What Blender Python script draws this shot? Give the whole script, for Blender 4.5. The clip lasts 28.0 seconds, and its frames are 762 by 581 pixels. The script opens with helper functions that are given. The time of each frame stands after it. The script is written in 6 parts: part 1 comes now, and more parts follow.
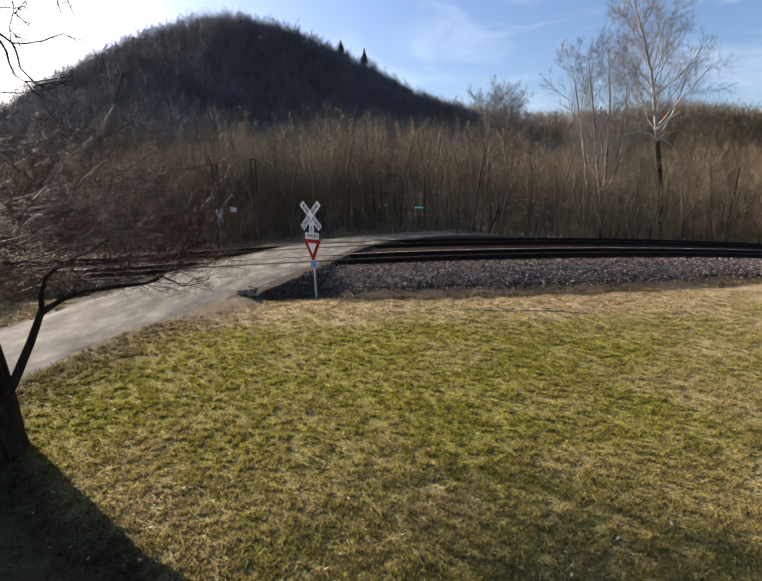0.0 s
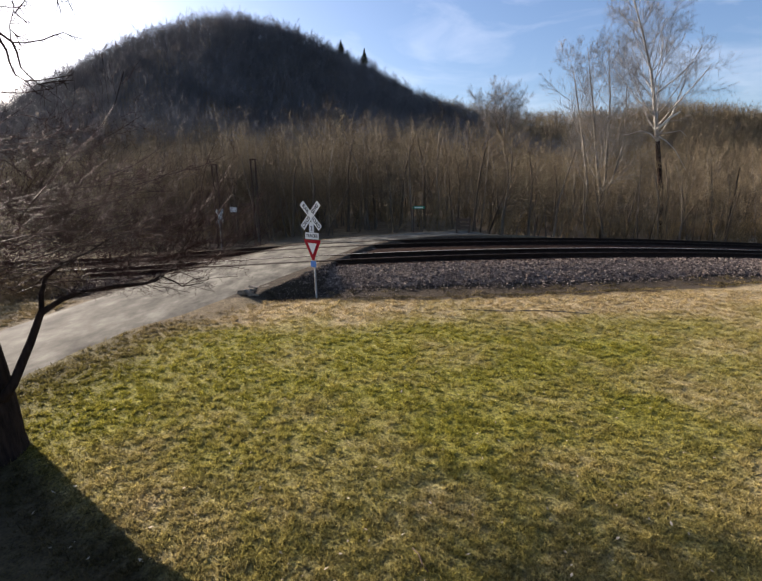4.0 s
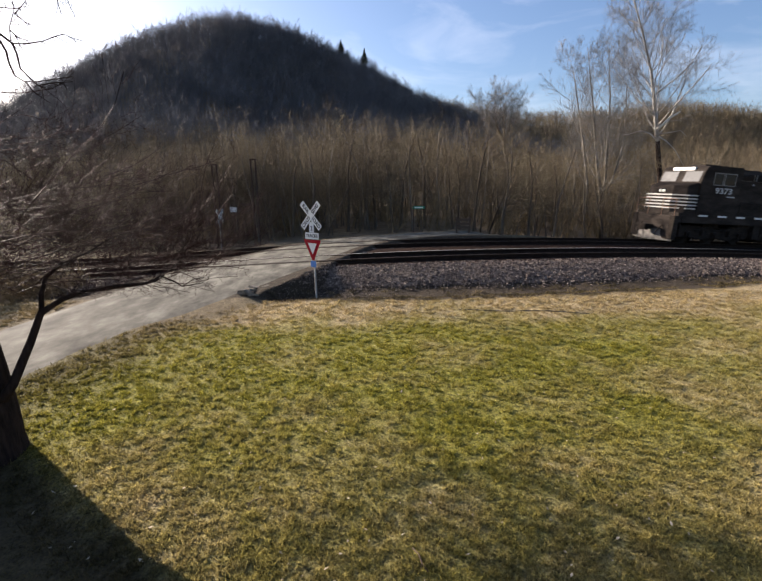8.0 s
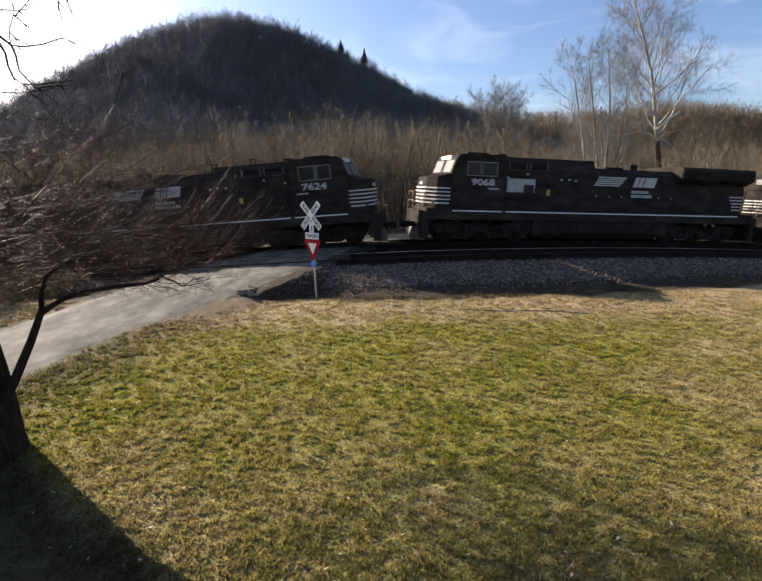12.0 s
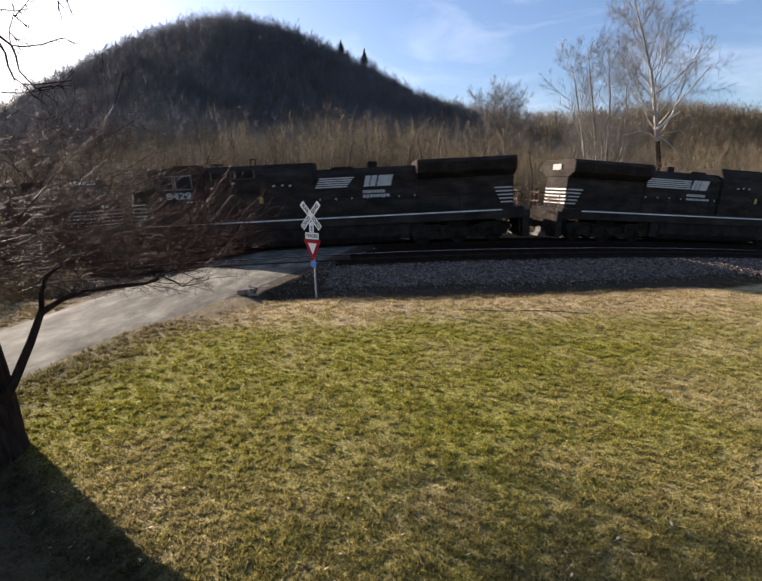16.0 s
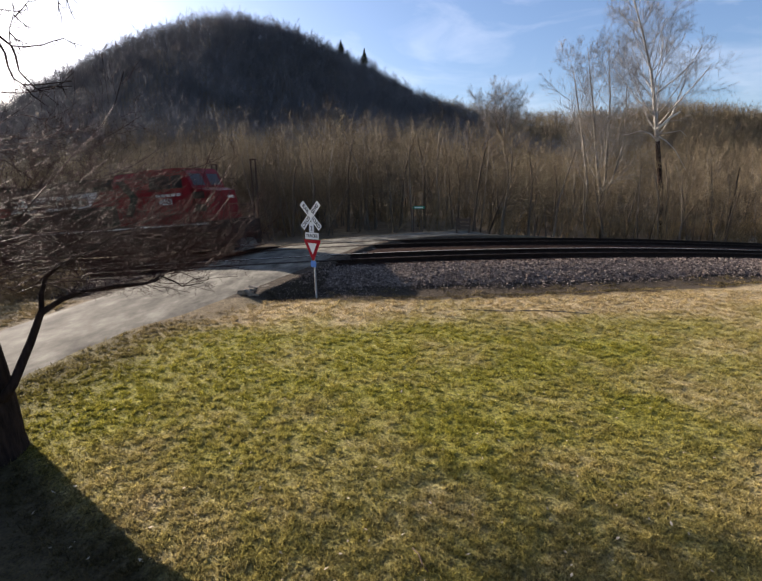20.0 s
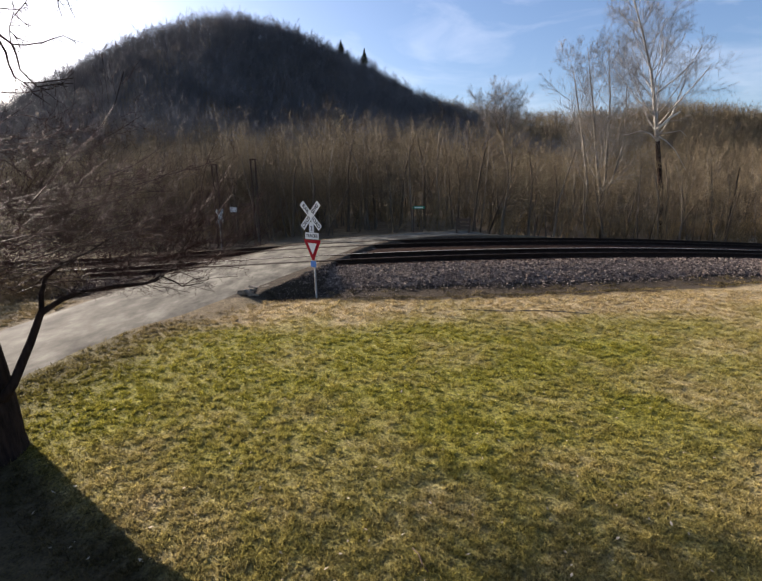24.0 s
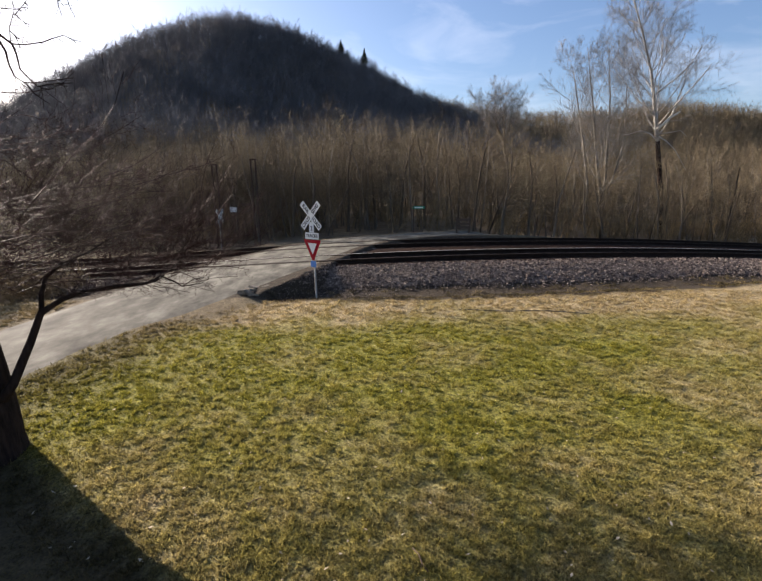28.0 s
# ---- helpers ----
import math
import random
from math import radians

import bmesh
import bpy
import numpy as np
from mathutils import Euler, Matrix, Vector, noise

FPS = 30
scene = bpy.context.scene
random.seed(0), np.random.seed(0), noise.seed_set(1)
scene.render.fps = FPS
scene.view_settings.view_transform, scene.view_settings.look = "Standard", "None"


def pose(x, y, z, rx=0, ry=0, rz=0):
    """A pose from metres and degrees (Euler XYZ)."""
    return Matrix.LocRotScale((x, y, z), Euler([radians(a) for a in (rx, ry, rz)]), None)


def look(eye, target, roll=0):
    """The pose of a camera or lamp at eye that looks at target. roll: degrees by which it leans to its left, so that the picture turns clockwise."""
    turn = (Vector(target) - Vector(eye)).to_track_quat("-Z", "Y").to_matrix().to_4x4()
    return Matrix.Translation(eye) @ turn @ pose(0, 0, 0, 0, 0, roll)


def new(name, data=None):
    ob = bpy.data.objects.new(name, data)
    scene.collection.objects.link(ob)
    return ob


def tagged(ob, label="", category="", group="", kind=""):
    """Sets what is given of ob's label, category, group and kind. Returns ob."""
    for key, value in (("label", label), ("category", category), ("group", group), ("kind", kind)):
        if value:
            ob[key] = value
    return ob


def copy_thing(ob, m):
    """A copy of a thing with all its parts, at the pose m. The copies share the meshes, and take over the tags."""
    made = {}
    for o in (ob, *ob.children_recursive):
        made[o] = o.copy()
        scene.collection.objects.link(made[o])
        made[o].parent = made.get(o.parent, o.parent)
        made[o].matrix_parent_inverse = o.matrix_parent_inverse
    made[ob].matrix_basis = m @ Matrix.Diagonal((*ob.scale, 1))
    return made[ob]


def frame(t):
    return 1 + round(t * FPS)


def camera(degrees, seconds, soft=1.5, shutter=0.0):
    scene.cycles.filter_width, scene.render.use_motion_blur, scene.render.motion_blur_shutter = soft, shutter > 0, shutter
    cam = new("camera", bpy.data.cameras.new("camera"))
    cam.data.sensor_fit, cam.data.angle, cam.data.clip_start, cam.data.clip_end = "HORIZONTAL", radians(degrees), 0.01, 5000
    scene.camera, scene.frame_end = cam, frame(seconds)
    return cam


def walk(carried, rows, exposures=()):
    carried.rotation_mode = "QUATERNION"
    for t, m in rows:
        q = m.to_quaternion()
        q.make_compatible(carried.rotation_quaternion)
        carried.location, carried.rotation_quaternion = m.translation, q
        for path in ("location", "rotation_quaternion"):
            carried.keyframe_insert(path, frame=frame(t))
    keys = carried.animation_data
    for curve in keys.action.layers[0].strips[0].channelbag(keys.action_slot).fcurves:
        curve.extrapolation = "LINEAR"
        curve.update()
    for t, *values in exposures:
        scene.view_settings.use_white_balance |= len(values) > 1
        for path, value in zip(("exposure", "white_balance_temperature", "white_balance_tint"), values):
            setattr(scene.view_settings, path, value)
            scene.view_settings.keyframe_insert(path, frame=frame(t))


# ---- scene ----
# ---- camera ----
cam = camera(80, 28.0, soft=1.55, shutter=0.18)
EYE = Vector((0.0, 0.0, 3.5))
VIEW = pose(EYE.x, EYE.y, EYE.z, 90 - 13.8, 0, 0)
walk(cam, [(0.0, VIEW), (28.0, VIEW)], [(0.0, 1.6, 6750, 18), (8.0, 1.6, 6750, 18), (9.5, 1.67, 6750, 18), (19.0, 1.67, 6750, 18), (21.0, 1.6, 6750, 18), (28.0, 1.6, 6750, 18)])

# ---- world and sun ----
SUN_AZ, SUN_EL = radians(53.8), radians(18.8)          # to the left of straight ahead, above the horizon
SUN_DIR = Vector((-math.sin(SUN_AZ) * math.cos(SUN_EL), math.cos(SUN_AZ) * math.cos(SUN_EL), math.sin(SUN_EL)))
world = bpy.data.worlds.new("sky")
scene.world = world
world.use_nodes = True


def build_sky():
    nt = world.node_tree
    nt.nodes.clear()
    out = nt.nodes.new("ShaderNodeOutputWorld")
    bg = nt.nodes.new("ShaderNodeBackground")
    sky = nt.nodes.new("ShaderNodeTexSky")
    sky.sky_type = "NISHITA"
    sky.sun_disc = False
    sky.sun_elevation = SUN_EL
    sky.sun_rotation = -SUN_AZ
    sky.air_density, sky.dust_density, sky.ozone_density = 1.0, 1.6, 4.2
    # thin high cirrus, streaked, over the whole sky
    co = nt.nodes.new("ShaderNodeTexCoord")
    mp = nt.nodes.new("ShaderNodeMapping")
    mp.inputs["Scale"].default_value = (2.2, 2.2, 7.0)
    mp.inputs["Rotation"].default_value = (0.2, 0.25, 0.4)
    nz = nt.nodes.new("ShaderNodeTexNoise")
    nz.inputs["Scale"].default_value = 1.6
    nz.inputs["Detail"].default_value = 6
    nz.inputs["Roughness"].default_value = 0.58
    nz.inputs["Distortion"].default_value = 0.6
    rp = nt.nodes.new("ShaderNodeValToRGB")
    rp.color_ramp.elements[0].position, rp.color_ramp.elements[1].position = 0.48, 1.0
    rp.color_ramp.elements[1].color = (0.33, 0.33, 0.33, 1)
    mix = nt.nodes.new("ShaderNodeMixRGB")
    mix.inputs[2].default_value = (9.5, 9.8, 10.2, 1)
    nt.links.new(co.outputs["Generated"], mp.inputs[0])
    nt.links.new(mp.outputs[0], nz.inputs["Vector"])
    nt.links.new(nz.outputs["Fac"], rp.inputs[0])
    nt.links.new(rp.outputs[0], mix.inputs[0])
    nt.links.new(sky.outputs[0], mix.inputs[1])
    nt.links.new(mix.outputs[0], bg.inputs[0])
    bg.inputs[1].default_value = 0.067
    nt.links.new(bg.outputs[0], out.inputs[0])


build_sky()
sun = new("sun", bpy.data.lights.new("sun", "SUN"))
sun.data.energy, sun.data.angle, sun.data.color = 4.6, radians(0.5), (1.0, 0.91, 0.77)
sun.matrix_world = look(SUN_DIR * 100, (0, 0, 0))


# ---- materials ----
def material(name, colors, scale=4.0, rough=0.85, metal=0.0, bump=0.3, bump_scale=30.0, bump_dist=0.02,
             stops=None, detail=6, fine=None, island=0.0, per_object=0.0, coords="Object", stretch=(1, 1, 1), spec=0.5):
    """Noise through a ramp of colours, a second finer noise on top, and a bump."""
    m = bpy.data.materials.new(name)
    m.use_nodes = True
    nt = m.node_tree
    n, l = nt.nodes, nt.links
    b = n["Principled BSDF"]
    b.inputs["Roughness"].default_value = rough
    b.inputs["Metallic"].default_value = metal
    b.inputs["Specular IOR Level"].default_value = spec
    co = n.new("ShaderNodeTexCoord")
    mp = n.new("ShaderNodeMapping")
    mp.inputs["Scale"].default_value = stretch
    l.new(co.outputs[coords], mp.inputs[0])
    nz = n.new("ShaderNodeTexNoise")
    nz.inputs["Scale"].default_value, nz.inputs["Detail"].default_value = scale, detail
    nz.inputs["Roughness"].default_value = 0.6
    l.new(mp.outputs[0], nz.inputs["Vector"])
    rp = n.new("ShaderNodeValToRGB")
    els = rp.color_ramp.elements
    k = len(colors)
    for i, c in enumerate(colors):
        p = stops[i] if stops else 0.32 + 0.36 * i / max(k - 1, 1)
        e = els[i] if i < 2 and i < len(els) else els.new(p)
        e.position = p
        e.color = (*c, 1)
    l.new(nz.outputs["Fac"], rp.inputs[0])
    col = rp.outputs[0]

    def vary(source, amount, col):
        mth = n.new("ShaderNodeMath")
        mth.operation = "MULTIPLY_ADD"
        mth.inputs[1].default_value, mth.inputs[2].default_value = amount, 1 - amount / 2
        l.new(source, mth.inputs[0])
        mx = n.new("ShaderNodeMixRGB")
        mx.blend_type = "MULTIPLY"
        mx.inputs[0].default_value = 1
        l.new(col, mx.inputs[1])
        l.new(mth.outputs[0], mx.inputs[2])
        return mx.outputs[0]

    if fine:
        fz = n.new("ShaderNodeTexNoise")
        fz.inputs["Scale"].default_value, fz.inputs["Detail"].default_value = fine[0], 4
        l.new(mp.outputs[0], fz.inputs["Vector"])
        col = vary(fz.outputs["Fac"], fine[1], col)
    if island:
        g = n.new("ShaderNodeNewGeometry")
        col = vary(g.outputs["Random Per Island"], island, col)
    if per_object:
        oi = n.new("ShaderNodeObjectInfo")
        col = vary(oi.outputs["Random"], per_object, col)
    l.new(col, b.inputs["Base Color"])
    if bump:
        bz = n.new("ShaderNodeTexNoise")
        bz.inputs["Scale"].default_value, bz.inputs["Detail"].default_value = bump_scale, 5
        l.new(mp.outputs[0], bz.inputs["Vector"])
        bp = n.new("ShaderNodeBump")
        bp.inputs["Strength"].default_value, bp.inputs["Distance"].default_value = bump, bump_dist
        l.new(bz.outputs["Fac"], bp.inputs["Height"])
        l.new(bp.outputs[0], b.inputs["Normal"])
    return m


M_LOCO = material("black_enamel", [(0.0165, 0.0136, 0.0120), (0.030, 0.0246, 0.0212), (0.050, 0.041, 0.034)], 0.8, 0.7, 0, 0.04, 6, 0.02, fine=(5, 0.5), stretch=(1, 1, 3), spec=0.03)
M_UNDER = material("grimy_steel", [(0.012, 0.0092, 0.0078), (0.021, 0.0162, 0.013), (0.034, 0.026, 0.020)], 2.5, 0.9, 0.0, 0.3, 14, 0.02, fine=(20, 0.5), spec=0.12)
M_WHITE = material("white_paint", [(0.55, 0.54, 0.5), (0.72, 0.71, 0.68)], 3, 0.45, 0, 0.05, 20, fine=(14, 0.3))
M_NUMBER = material("worn_white_lettering", [(0.344, 0.336, 0.312), (0.476, 0.467, 0.443)], 3, 0.55, 0, 0.05, 20, fine=(14, 0.4))
M_STICKER = material("faded_yellow_decal", [(0.30, 0.22, 0.03), (0.42, 0.32, 0.05)], 5, 0.6, 0, 0)
M_FXRED = material("red_enamel", [(0.11, 0.002, 0.006), (0.18, 0.004, 0.009)], 1.2, 0.5, 0, 0.04, 6, fine=(8, 0.3), spec=0.12)
M_FXGREEN = material("dark_green_enamel", [(0.003, 0.012, 0.009), (0.007, 0.019, 0.015)], 1.2, 0.6, 0, 0.04, 6, fine=(8, 0.3), spec=0.05)
M_FXGREY = material("grey_white_enamel", [(0.45, 0.46, 0.46), (0.55, 0.56, 0.56)], 2, 0.4, 0, 0.03, 6, fine=(8, 0.2))
M_GLASS = material("dark_glass", [(0.01, 0.012, 0.014), (0.02, 0.022, 0.025)], 2, 0.08, 0, 0, spec=0.2)
M_WINDSHIELD = material("sunlit_windshield", [(0.02, 0.022, 0.025), (0.04, 0.042, 0.045)], 2, 0.4, 0, 0, spec=0.28)
M_WINFRAME = material("dull_window_frame", [(0.11, 0.105, 0.095), (0.19, 0.18, 0.165)], 2, 0.6, 0, 0.05, 8)
M_DUSTY = material("dusty_grey_steel", [(0.05, 0.044, 0.038), (0.15, 0.135, 0.115)], 3, 0.7, 0, 0.2, 14, 0.01, fine=(12, 0.5))
M_GREYPRIMER = material("grey_primer", [(0.27, 0.27, 0.27), (0.36, 0.36, 0.355)], 2, 0.6, 0, 0.05, 8, fine=(10, 0.3))
M_LAMP = material("headlight_lens", [(0.7, 0.7, 0.65), (0.8, 0.8, 0.75)], 4, 0.1, 0, 0)
M_RAIL = material("rail_steel", [(0.014, 0.0085, 0.0065), (0.026, 0.016, 0.011)], 3, 0.8, 0.0, 0.2, 40, 0.005, fine=(30, 0.4), spec=0.08)
# bright warm colour carries the sun's glint on one rail head
M_RAILGLINT = material("worn_rail_head", [(0.62, 0.57, 0.50), (0.75, 0.70, 0.62)], 2, 0.5, 0.5, 0.05, 60, 0.002)
M_RAILDULL = material("dull_rail_head", [(0.025, 0.019, 0.016), (0.05, 0.04, 0.034)], 2, 0.7, 0.0, 0.05, 60, 0.002, spec=0.15)
M_TIE = material("creosoted_tie", [(0.010, 0.008, 0.007), (0.026, 0.02, 0.016)], 3, 0.9, 0, 0.5, 20, 0.01, fine=(25, 0.5), per_object=0.5, stretch=(1, 6, 1), spec=0.08)
M_BALLAST = material("ballast_bed", [(0.035, 0.025, 0.019), (0.115, 0.09, 0.072), (0.21, 0.17, 0.138)], 7, 0.9, 0, 1.0, 16, 0.06, fine=(22, 0.9), detail=8, spec=0.15)
M_GRIME = material("grimy_ballast", [(0.009, 0.0048, 0.0036), (0.019, 0.0102, 0.0073), (0.034, 0.0185, 0.0128)], 9, 0.95, 0, 1.0, 16, 0.06, fine=(22, 0.9), detail=8, spec=0.05)
M_STONE = material("ballast_stone", [(0.035, 0.026, 0.023), (0.11, 0.085, 0.073), (0.23, 0.188, 0.155)], 6.0, 0.9, 0, 0.3, 30, 0.01, stops=[0.36, 0.5, 0.62], island=1.1, spec=0.2)
M_ASPHALT = material("worn_asphalt", [(0.044, 0.042, 0.035), (0.102, 0.098, 0.080), (0.185, 0.178, 0.148)], 1.3, 0.9, 0, 0.35, 60, 0.008, fine=(9, 0.45), detail=8, stretch=(1.3, 0.7, 1), spec=0.12)
M_SIGNWHITE = material("sign_white", [(0.70, 0.70, 0.68), (0.80, 0.80, 0.78)], 3, 0.4, 0, 0.03, 10, fine=(12, 0.15))
M_SIGNBLACK = material("sign_black", [(0.02, 0.02, 0.02), (0.03, 0.03, 0.03)], 5, 0.5, 0, 0)
M_SIGNRED = material("sign_red", [(0.29, 0.002, 0.012), (0.35, 0.003, 0.015)], 3, 0.5, 0, 0.02, 10, spec=0.12)
M_SIGNBLUE = material("sign_blue", [(0.05, 0.18, 0.5), (0.07, 0.22, 0.58)], 3, 0.45, 0, 0.02, 10)
M_SIGNGREEN = material("sign_green", [(0.01, 0.22, 0.13), (0.015, 0.28, 0.16)], 3, 0.45, 0, 0.02, 10)
M_GALV = material("galvanised_steel", [(0.25, 0.25, 0.245), (0.38, 0.38, 0.37)], 6, 0.6, 0.4, 0.1, 30, 0.003)
M_RUST = material("rusty_dark_steel", [(0.03, 0.017, 0.012), (0.06, 0.03, 0.02)], 4, 0.85, 0.2, 0.3, 30, 0.006)
M_RUSTRAIL = material("rusty_painted_rail", [(0.10, 0.05, 0.025), (0.22, 0.12, 0.07)], 4, 0.7, 0.1, 0.2, 30, 0.004)
M_BROWNWOOD = material("brown_board", [(0.06, 0.035, 0.02), (0.11, 0.065, 0.04)], 4, 0.8, 0, 0.3, 20, 0.01, stretch=(1, 1, 8))
M_BARK_DARK = material("dark_bark", [(0.010, 0.0065, 0.0055), (0.042, 0.027, 0.021)], 12, 0.95, 0, 1.0, 30, 0.02, fine=(40, 0.5), stretch=(1, 1, 0.25), spec=0.1)
M_TWIG_RED = material("red_brown_twig", [(0.014, 0.0048, 0.0046), (0.034, 0.0112, 0.0108)], 3, 0.58, 0, 0.0, island=1.0, spec=0.024)
M_WOOD_BROWN = material("bare_wood_brown", [(0.045, 0.032, 0.018), (0.125, 0.094, 0.053), (0.23, 0.181, 0.106)], 0.42, 0.9, 0, 0.0, stops=[0.34, 0.5, 0.66], island=0.4, stretch=(1, 1, 0.3))
M_WOOD_TRUNK = material("bare_trunk_bark", [(0.026, 0.021, 0.016), (0.10, 0.084, 0.066), (0.25, 0.22, 0.18)], 1.1, 0.9, 0, 0.0, fine=(6, 0.4), stretch=(1, 1, 0.05))
# grey hill wood, lightened and blued in its colour for distance haze
M_WOOD_HAZE = material("bare_wood_grey", [(0.07, 0.07, 0.077), (0.155, 0.148, 0.152)], 0.03, 0.9, 0, 0.0, island=0.5)
M_SYCAMORE = material("sycamore_bark", [(0.16, 0.14, 0.12), (0.33, 0.31, 0.285), (0.52, 0.50, 0.47)], 1.2, 0.8, 0, 0.2, 10, 0.01, fine=(6, 0.5))
M_PALE_STEM = material("pale_grey_bark", [(0.085, 0.07, 0.055), (0.17, 0.147, 0.12), (0.29, 0.262, 0.225)], 1.5, 0.85, 0, 0.2, 10, 0.01, fine=(6, 0.5))
M_SYC_TWIG = material("sycamore_twig", [(0.105, 0.098, 0.092), (0.20, 0.19, 0.182)], 0.5, 0.85, 0, 0.0, island=0.5)
M_PINE = material("evergreen_needles", [(0.015, 0.03, 0.014), (0.035, 0.055, 0.025)], 3, 0.8, 0, 0.0, island=0.6)
M_BRUSH = material("dry_brush", [(0.08, 0.056, 0.027), (0.21, 0.15, 0.072)], 0.5, 0.9, 0, 0.0, island=0.8)
M_WEED = material("dead_weeds", [(0.03, 0.025, 0.01), (0.09, 0.07, 0.03), (0.24, 0.18, 0.09)], 1.3, 0.9, 0, 0.0, island=0.9, spec=0.1)
M_FRONT_DARK = material("dark_trunk_bark", [(0.04, 0.029, 0.019), (0.11, 0.082, 0.056)], 3, 0.9, 0, 0.3, 15, 0.01, per_object=0.5, stretch=(1, 1, 0.3))
M_FRONT_PALE = material("pale_trunk_bark", [(0.09, 0.072, 0.053), (0.21, 0.172, 0.13)], 3, 0.9, 0, 0.3, 15, 0.01, per_object=0.4, stretch=(1, 1, 0.3))
M_BLEACHED = material("bleached_wood", [(0.45, 0.42, 0.36), (0.62, 0.58, 0.5)], 3, 0.8, 0, 0.2, 10, 0.01)
M_LEAF = material("dead_leaf", [(0.24, 0.19, 0.12), (0.48, 0.41, 0.30)], 2, 0.8, 0, 0.0, island=0.8)
M_CULVERT = material("pale_stone", [(0.09, 0.075, 0.055), (0.17, 0.145, 0.11)], 3, 0.9, 0, 0.5, 12, 0.03, fine=(15, 0.5), per_object=0.3)


def mat_ground(blades=False):
    """Lawn near the eye, straw towards the ditch, soil in the ditch and darkening the trunk's shadow, leaf litter under
    the woods.
    """
    m = bpy.data.materials.new("grass_blades" if blades else "ground_cover")
    m.use_nodes = True
    n, l = m.node_tree.nodes, m.node_tree.links
    b = n["Principled BSDF"]
    b.inputs["Roughness"].default_value = 0.95
    b.inputs["Specular IOR Level"].default_value = 0.15
    co = n.new("ShaderNodeTexCoord")

    def noise_tex(scale, detail=5, rough=0.6):
        z = n.new("ShaderNodeTexNoise")
        z.inputs["Scale"].default_value, z.inputs["Detail"].default_value = scale, detail
        z.inputs["Roughness"].default_value = rough
        l.new(co.outputs["Object"], z.inputs["Vector"])
        return z.outputs["Fac"]

    def ramp(src, a, bb, c0, c1):
        r = n.new("ShaderNodeValToRGB")
        r.color_ramp.elements[0].position, r.color_ramp.elements[1].position = a, bb
        r.color_ramp.elements[0].color, r.color_ramp.elements[1].color = (*c0, 1), (*c1, 1)
        l.new(src, r.inputs[0])
        return r.outputs[0]

    def mix(f, a, bb, mode="MIX"):
        x = n.new("ShaderNodeMixRGB")
        x.blend_type = mode
        if isinstance(f, float):
            x.inputs[0].default_value = f
        else:
            l.new(f, x.inputs[0])
        for i, v in ((1, a), (2, bb)):
            if isinstance(v, tuple):
                x.inputs[i].default_value = (*v, 1)
            else:
                l.new(v, x.inputs[i])
        return x.outputs[0]

    zone = n.new("ShaderNodeAttribute")
    zone.attribute_name = "zone"
    sep = n.new("ShaderNodeSeparateColor")
    l.new(zone.outputs["Color"], sep.inputs[0])
    straw_f, soil_shade_f, wood_f = sep.outputs[0], sep.outputs[1], sep.outputs[2]
    green = ramp(noise_tex(7, 7, 0.7), 0.33, 0.68, (0.096, 0.102, 0.014), (0.295, 0.272, 0.05))
    straw = ramp(noise_tex(4, 6), 0.3, 0.7, (0.255, 0.198, 0.11), (0.43, 0.345, 0.2))
    patch = ramp(noise_tex(0.55, 6, 0.65), 0.45, 0.76, (0.03, 0.03, 0.03), (0.62, 0.62, 0.62))
    addf = n.new("ShaderNodeMath")
    addf.operation = "ADD"
    addf.use_clamp = True
    l.new(patch, addf.inputs[0])
    l.new(straw_f, addf.inputs[1])
    lawn = mix(addf.outputs[0], green, straw)
    # fine tone variation; its dark end paints the shadows between grass clumps
    fine = ramp(noise_tex(26, 5, 0.75), 0.36, 0.64, (0.27, 0.27, 0.27), (1.5, 1.5, 1.5))
    lawn = mix(1.0, lawn, fine, "MULTIPLY")
    soil_shade = ramp(noise_tex(6, 6), 0.3, 0.7, (0.02, 0.015, 0.01), (0.065, 0.05, 0.033))
    wood = ramp(noise_tex(1.2, 7), 0.3, 0.7, (0.09, 0.068, 0.045), (0.21, 0.165, 0.105))
    c = mix(soil_shade_f, lawn, soil_shade)
    c = mix(wood_f, c, wood)
    if blades:
        g = n.new("ShaderNodeNewGeometry")
        c = mix(1.0, c, ramp(g.outputs["Random Per Island"], 0.0, 1.0, (0.7, 0.7, 0.62), (1.5, 1.45, 1.3)), "MULTIPLY")
        l.new(c, b.inputs["Base Color"])
        tr = n.new("ShaderNodeBsdfTranslucent")
        l.new(c, tr.inputs[0])
        ms = n.new("ShaderNodeMixShader")
        ms.inputs[0].default_value = 0.45
        l.new(b.outputs[0], ms.inputs[1])
        l.new(tr.outputs[0], ms.inputs[2])
        l.new(ms.outputs[0], n["Material Output"].inputs[0])
        return m
    l.new(c, b.inputs["Base Color"])
    bp = n.new("ShaderNodeBump")
    bp.inputs["Strength"].default_value, bp.inputs["Distance"].default_value = 1.0, 0.09
    l.new(noise_tex(9, 6, 0.7), bp.inputs["Height"])
    l.new(bp.outputs[0], b.inputs["Normal"])
    return m


M_GROUND = mat_ground()
M_GRASS = mat_ground(True)


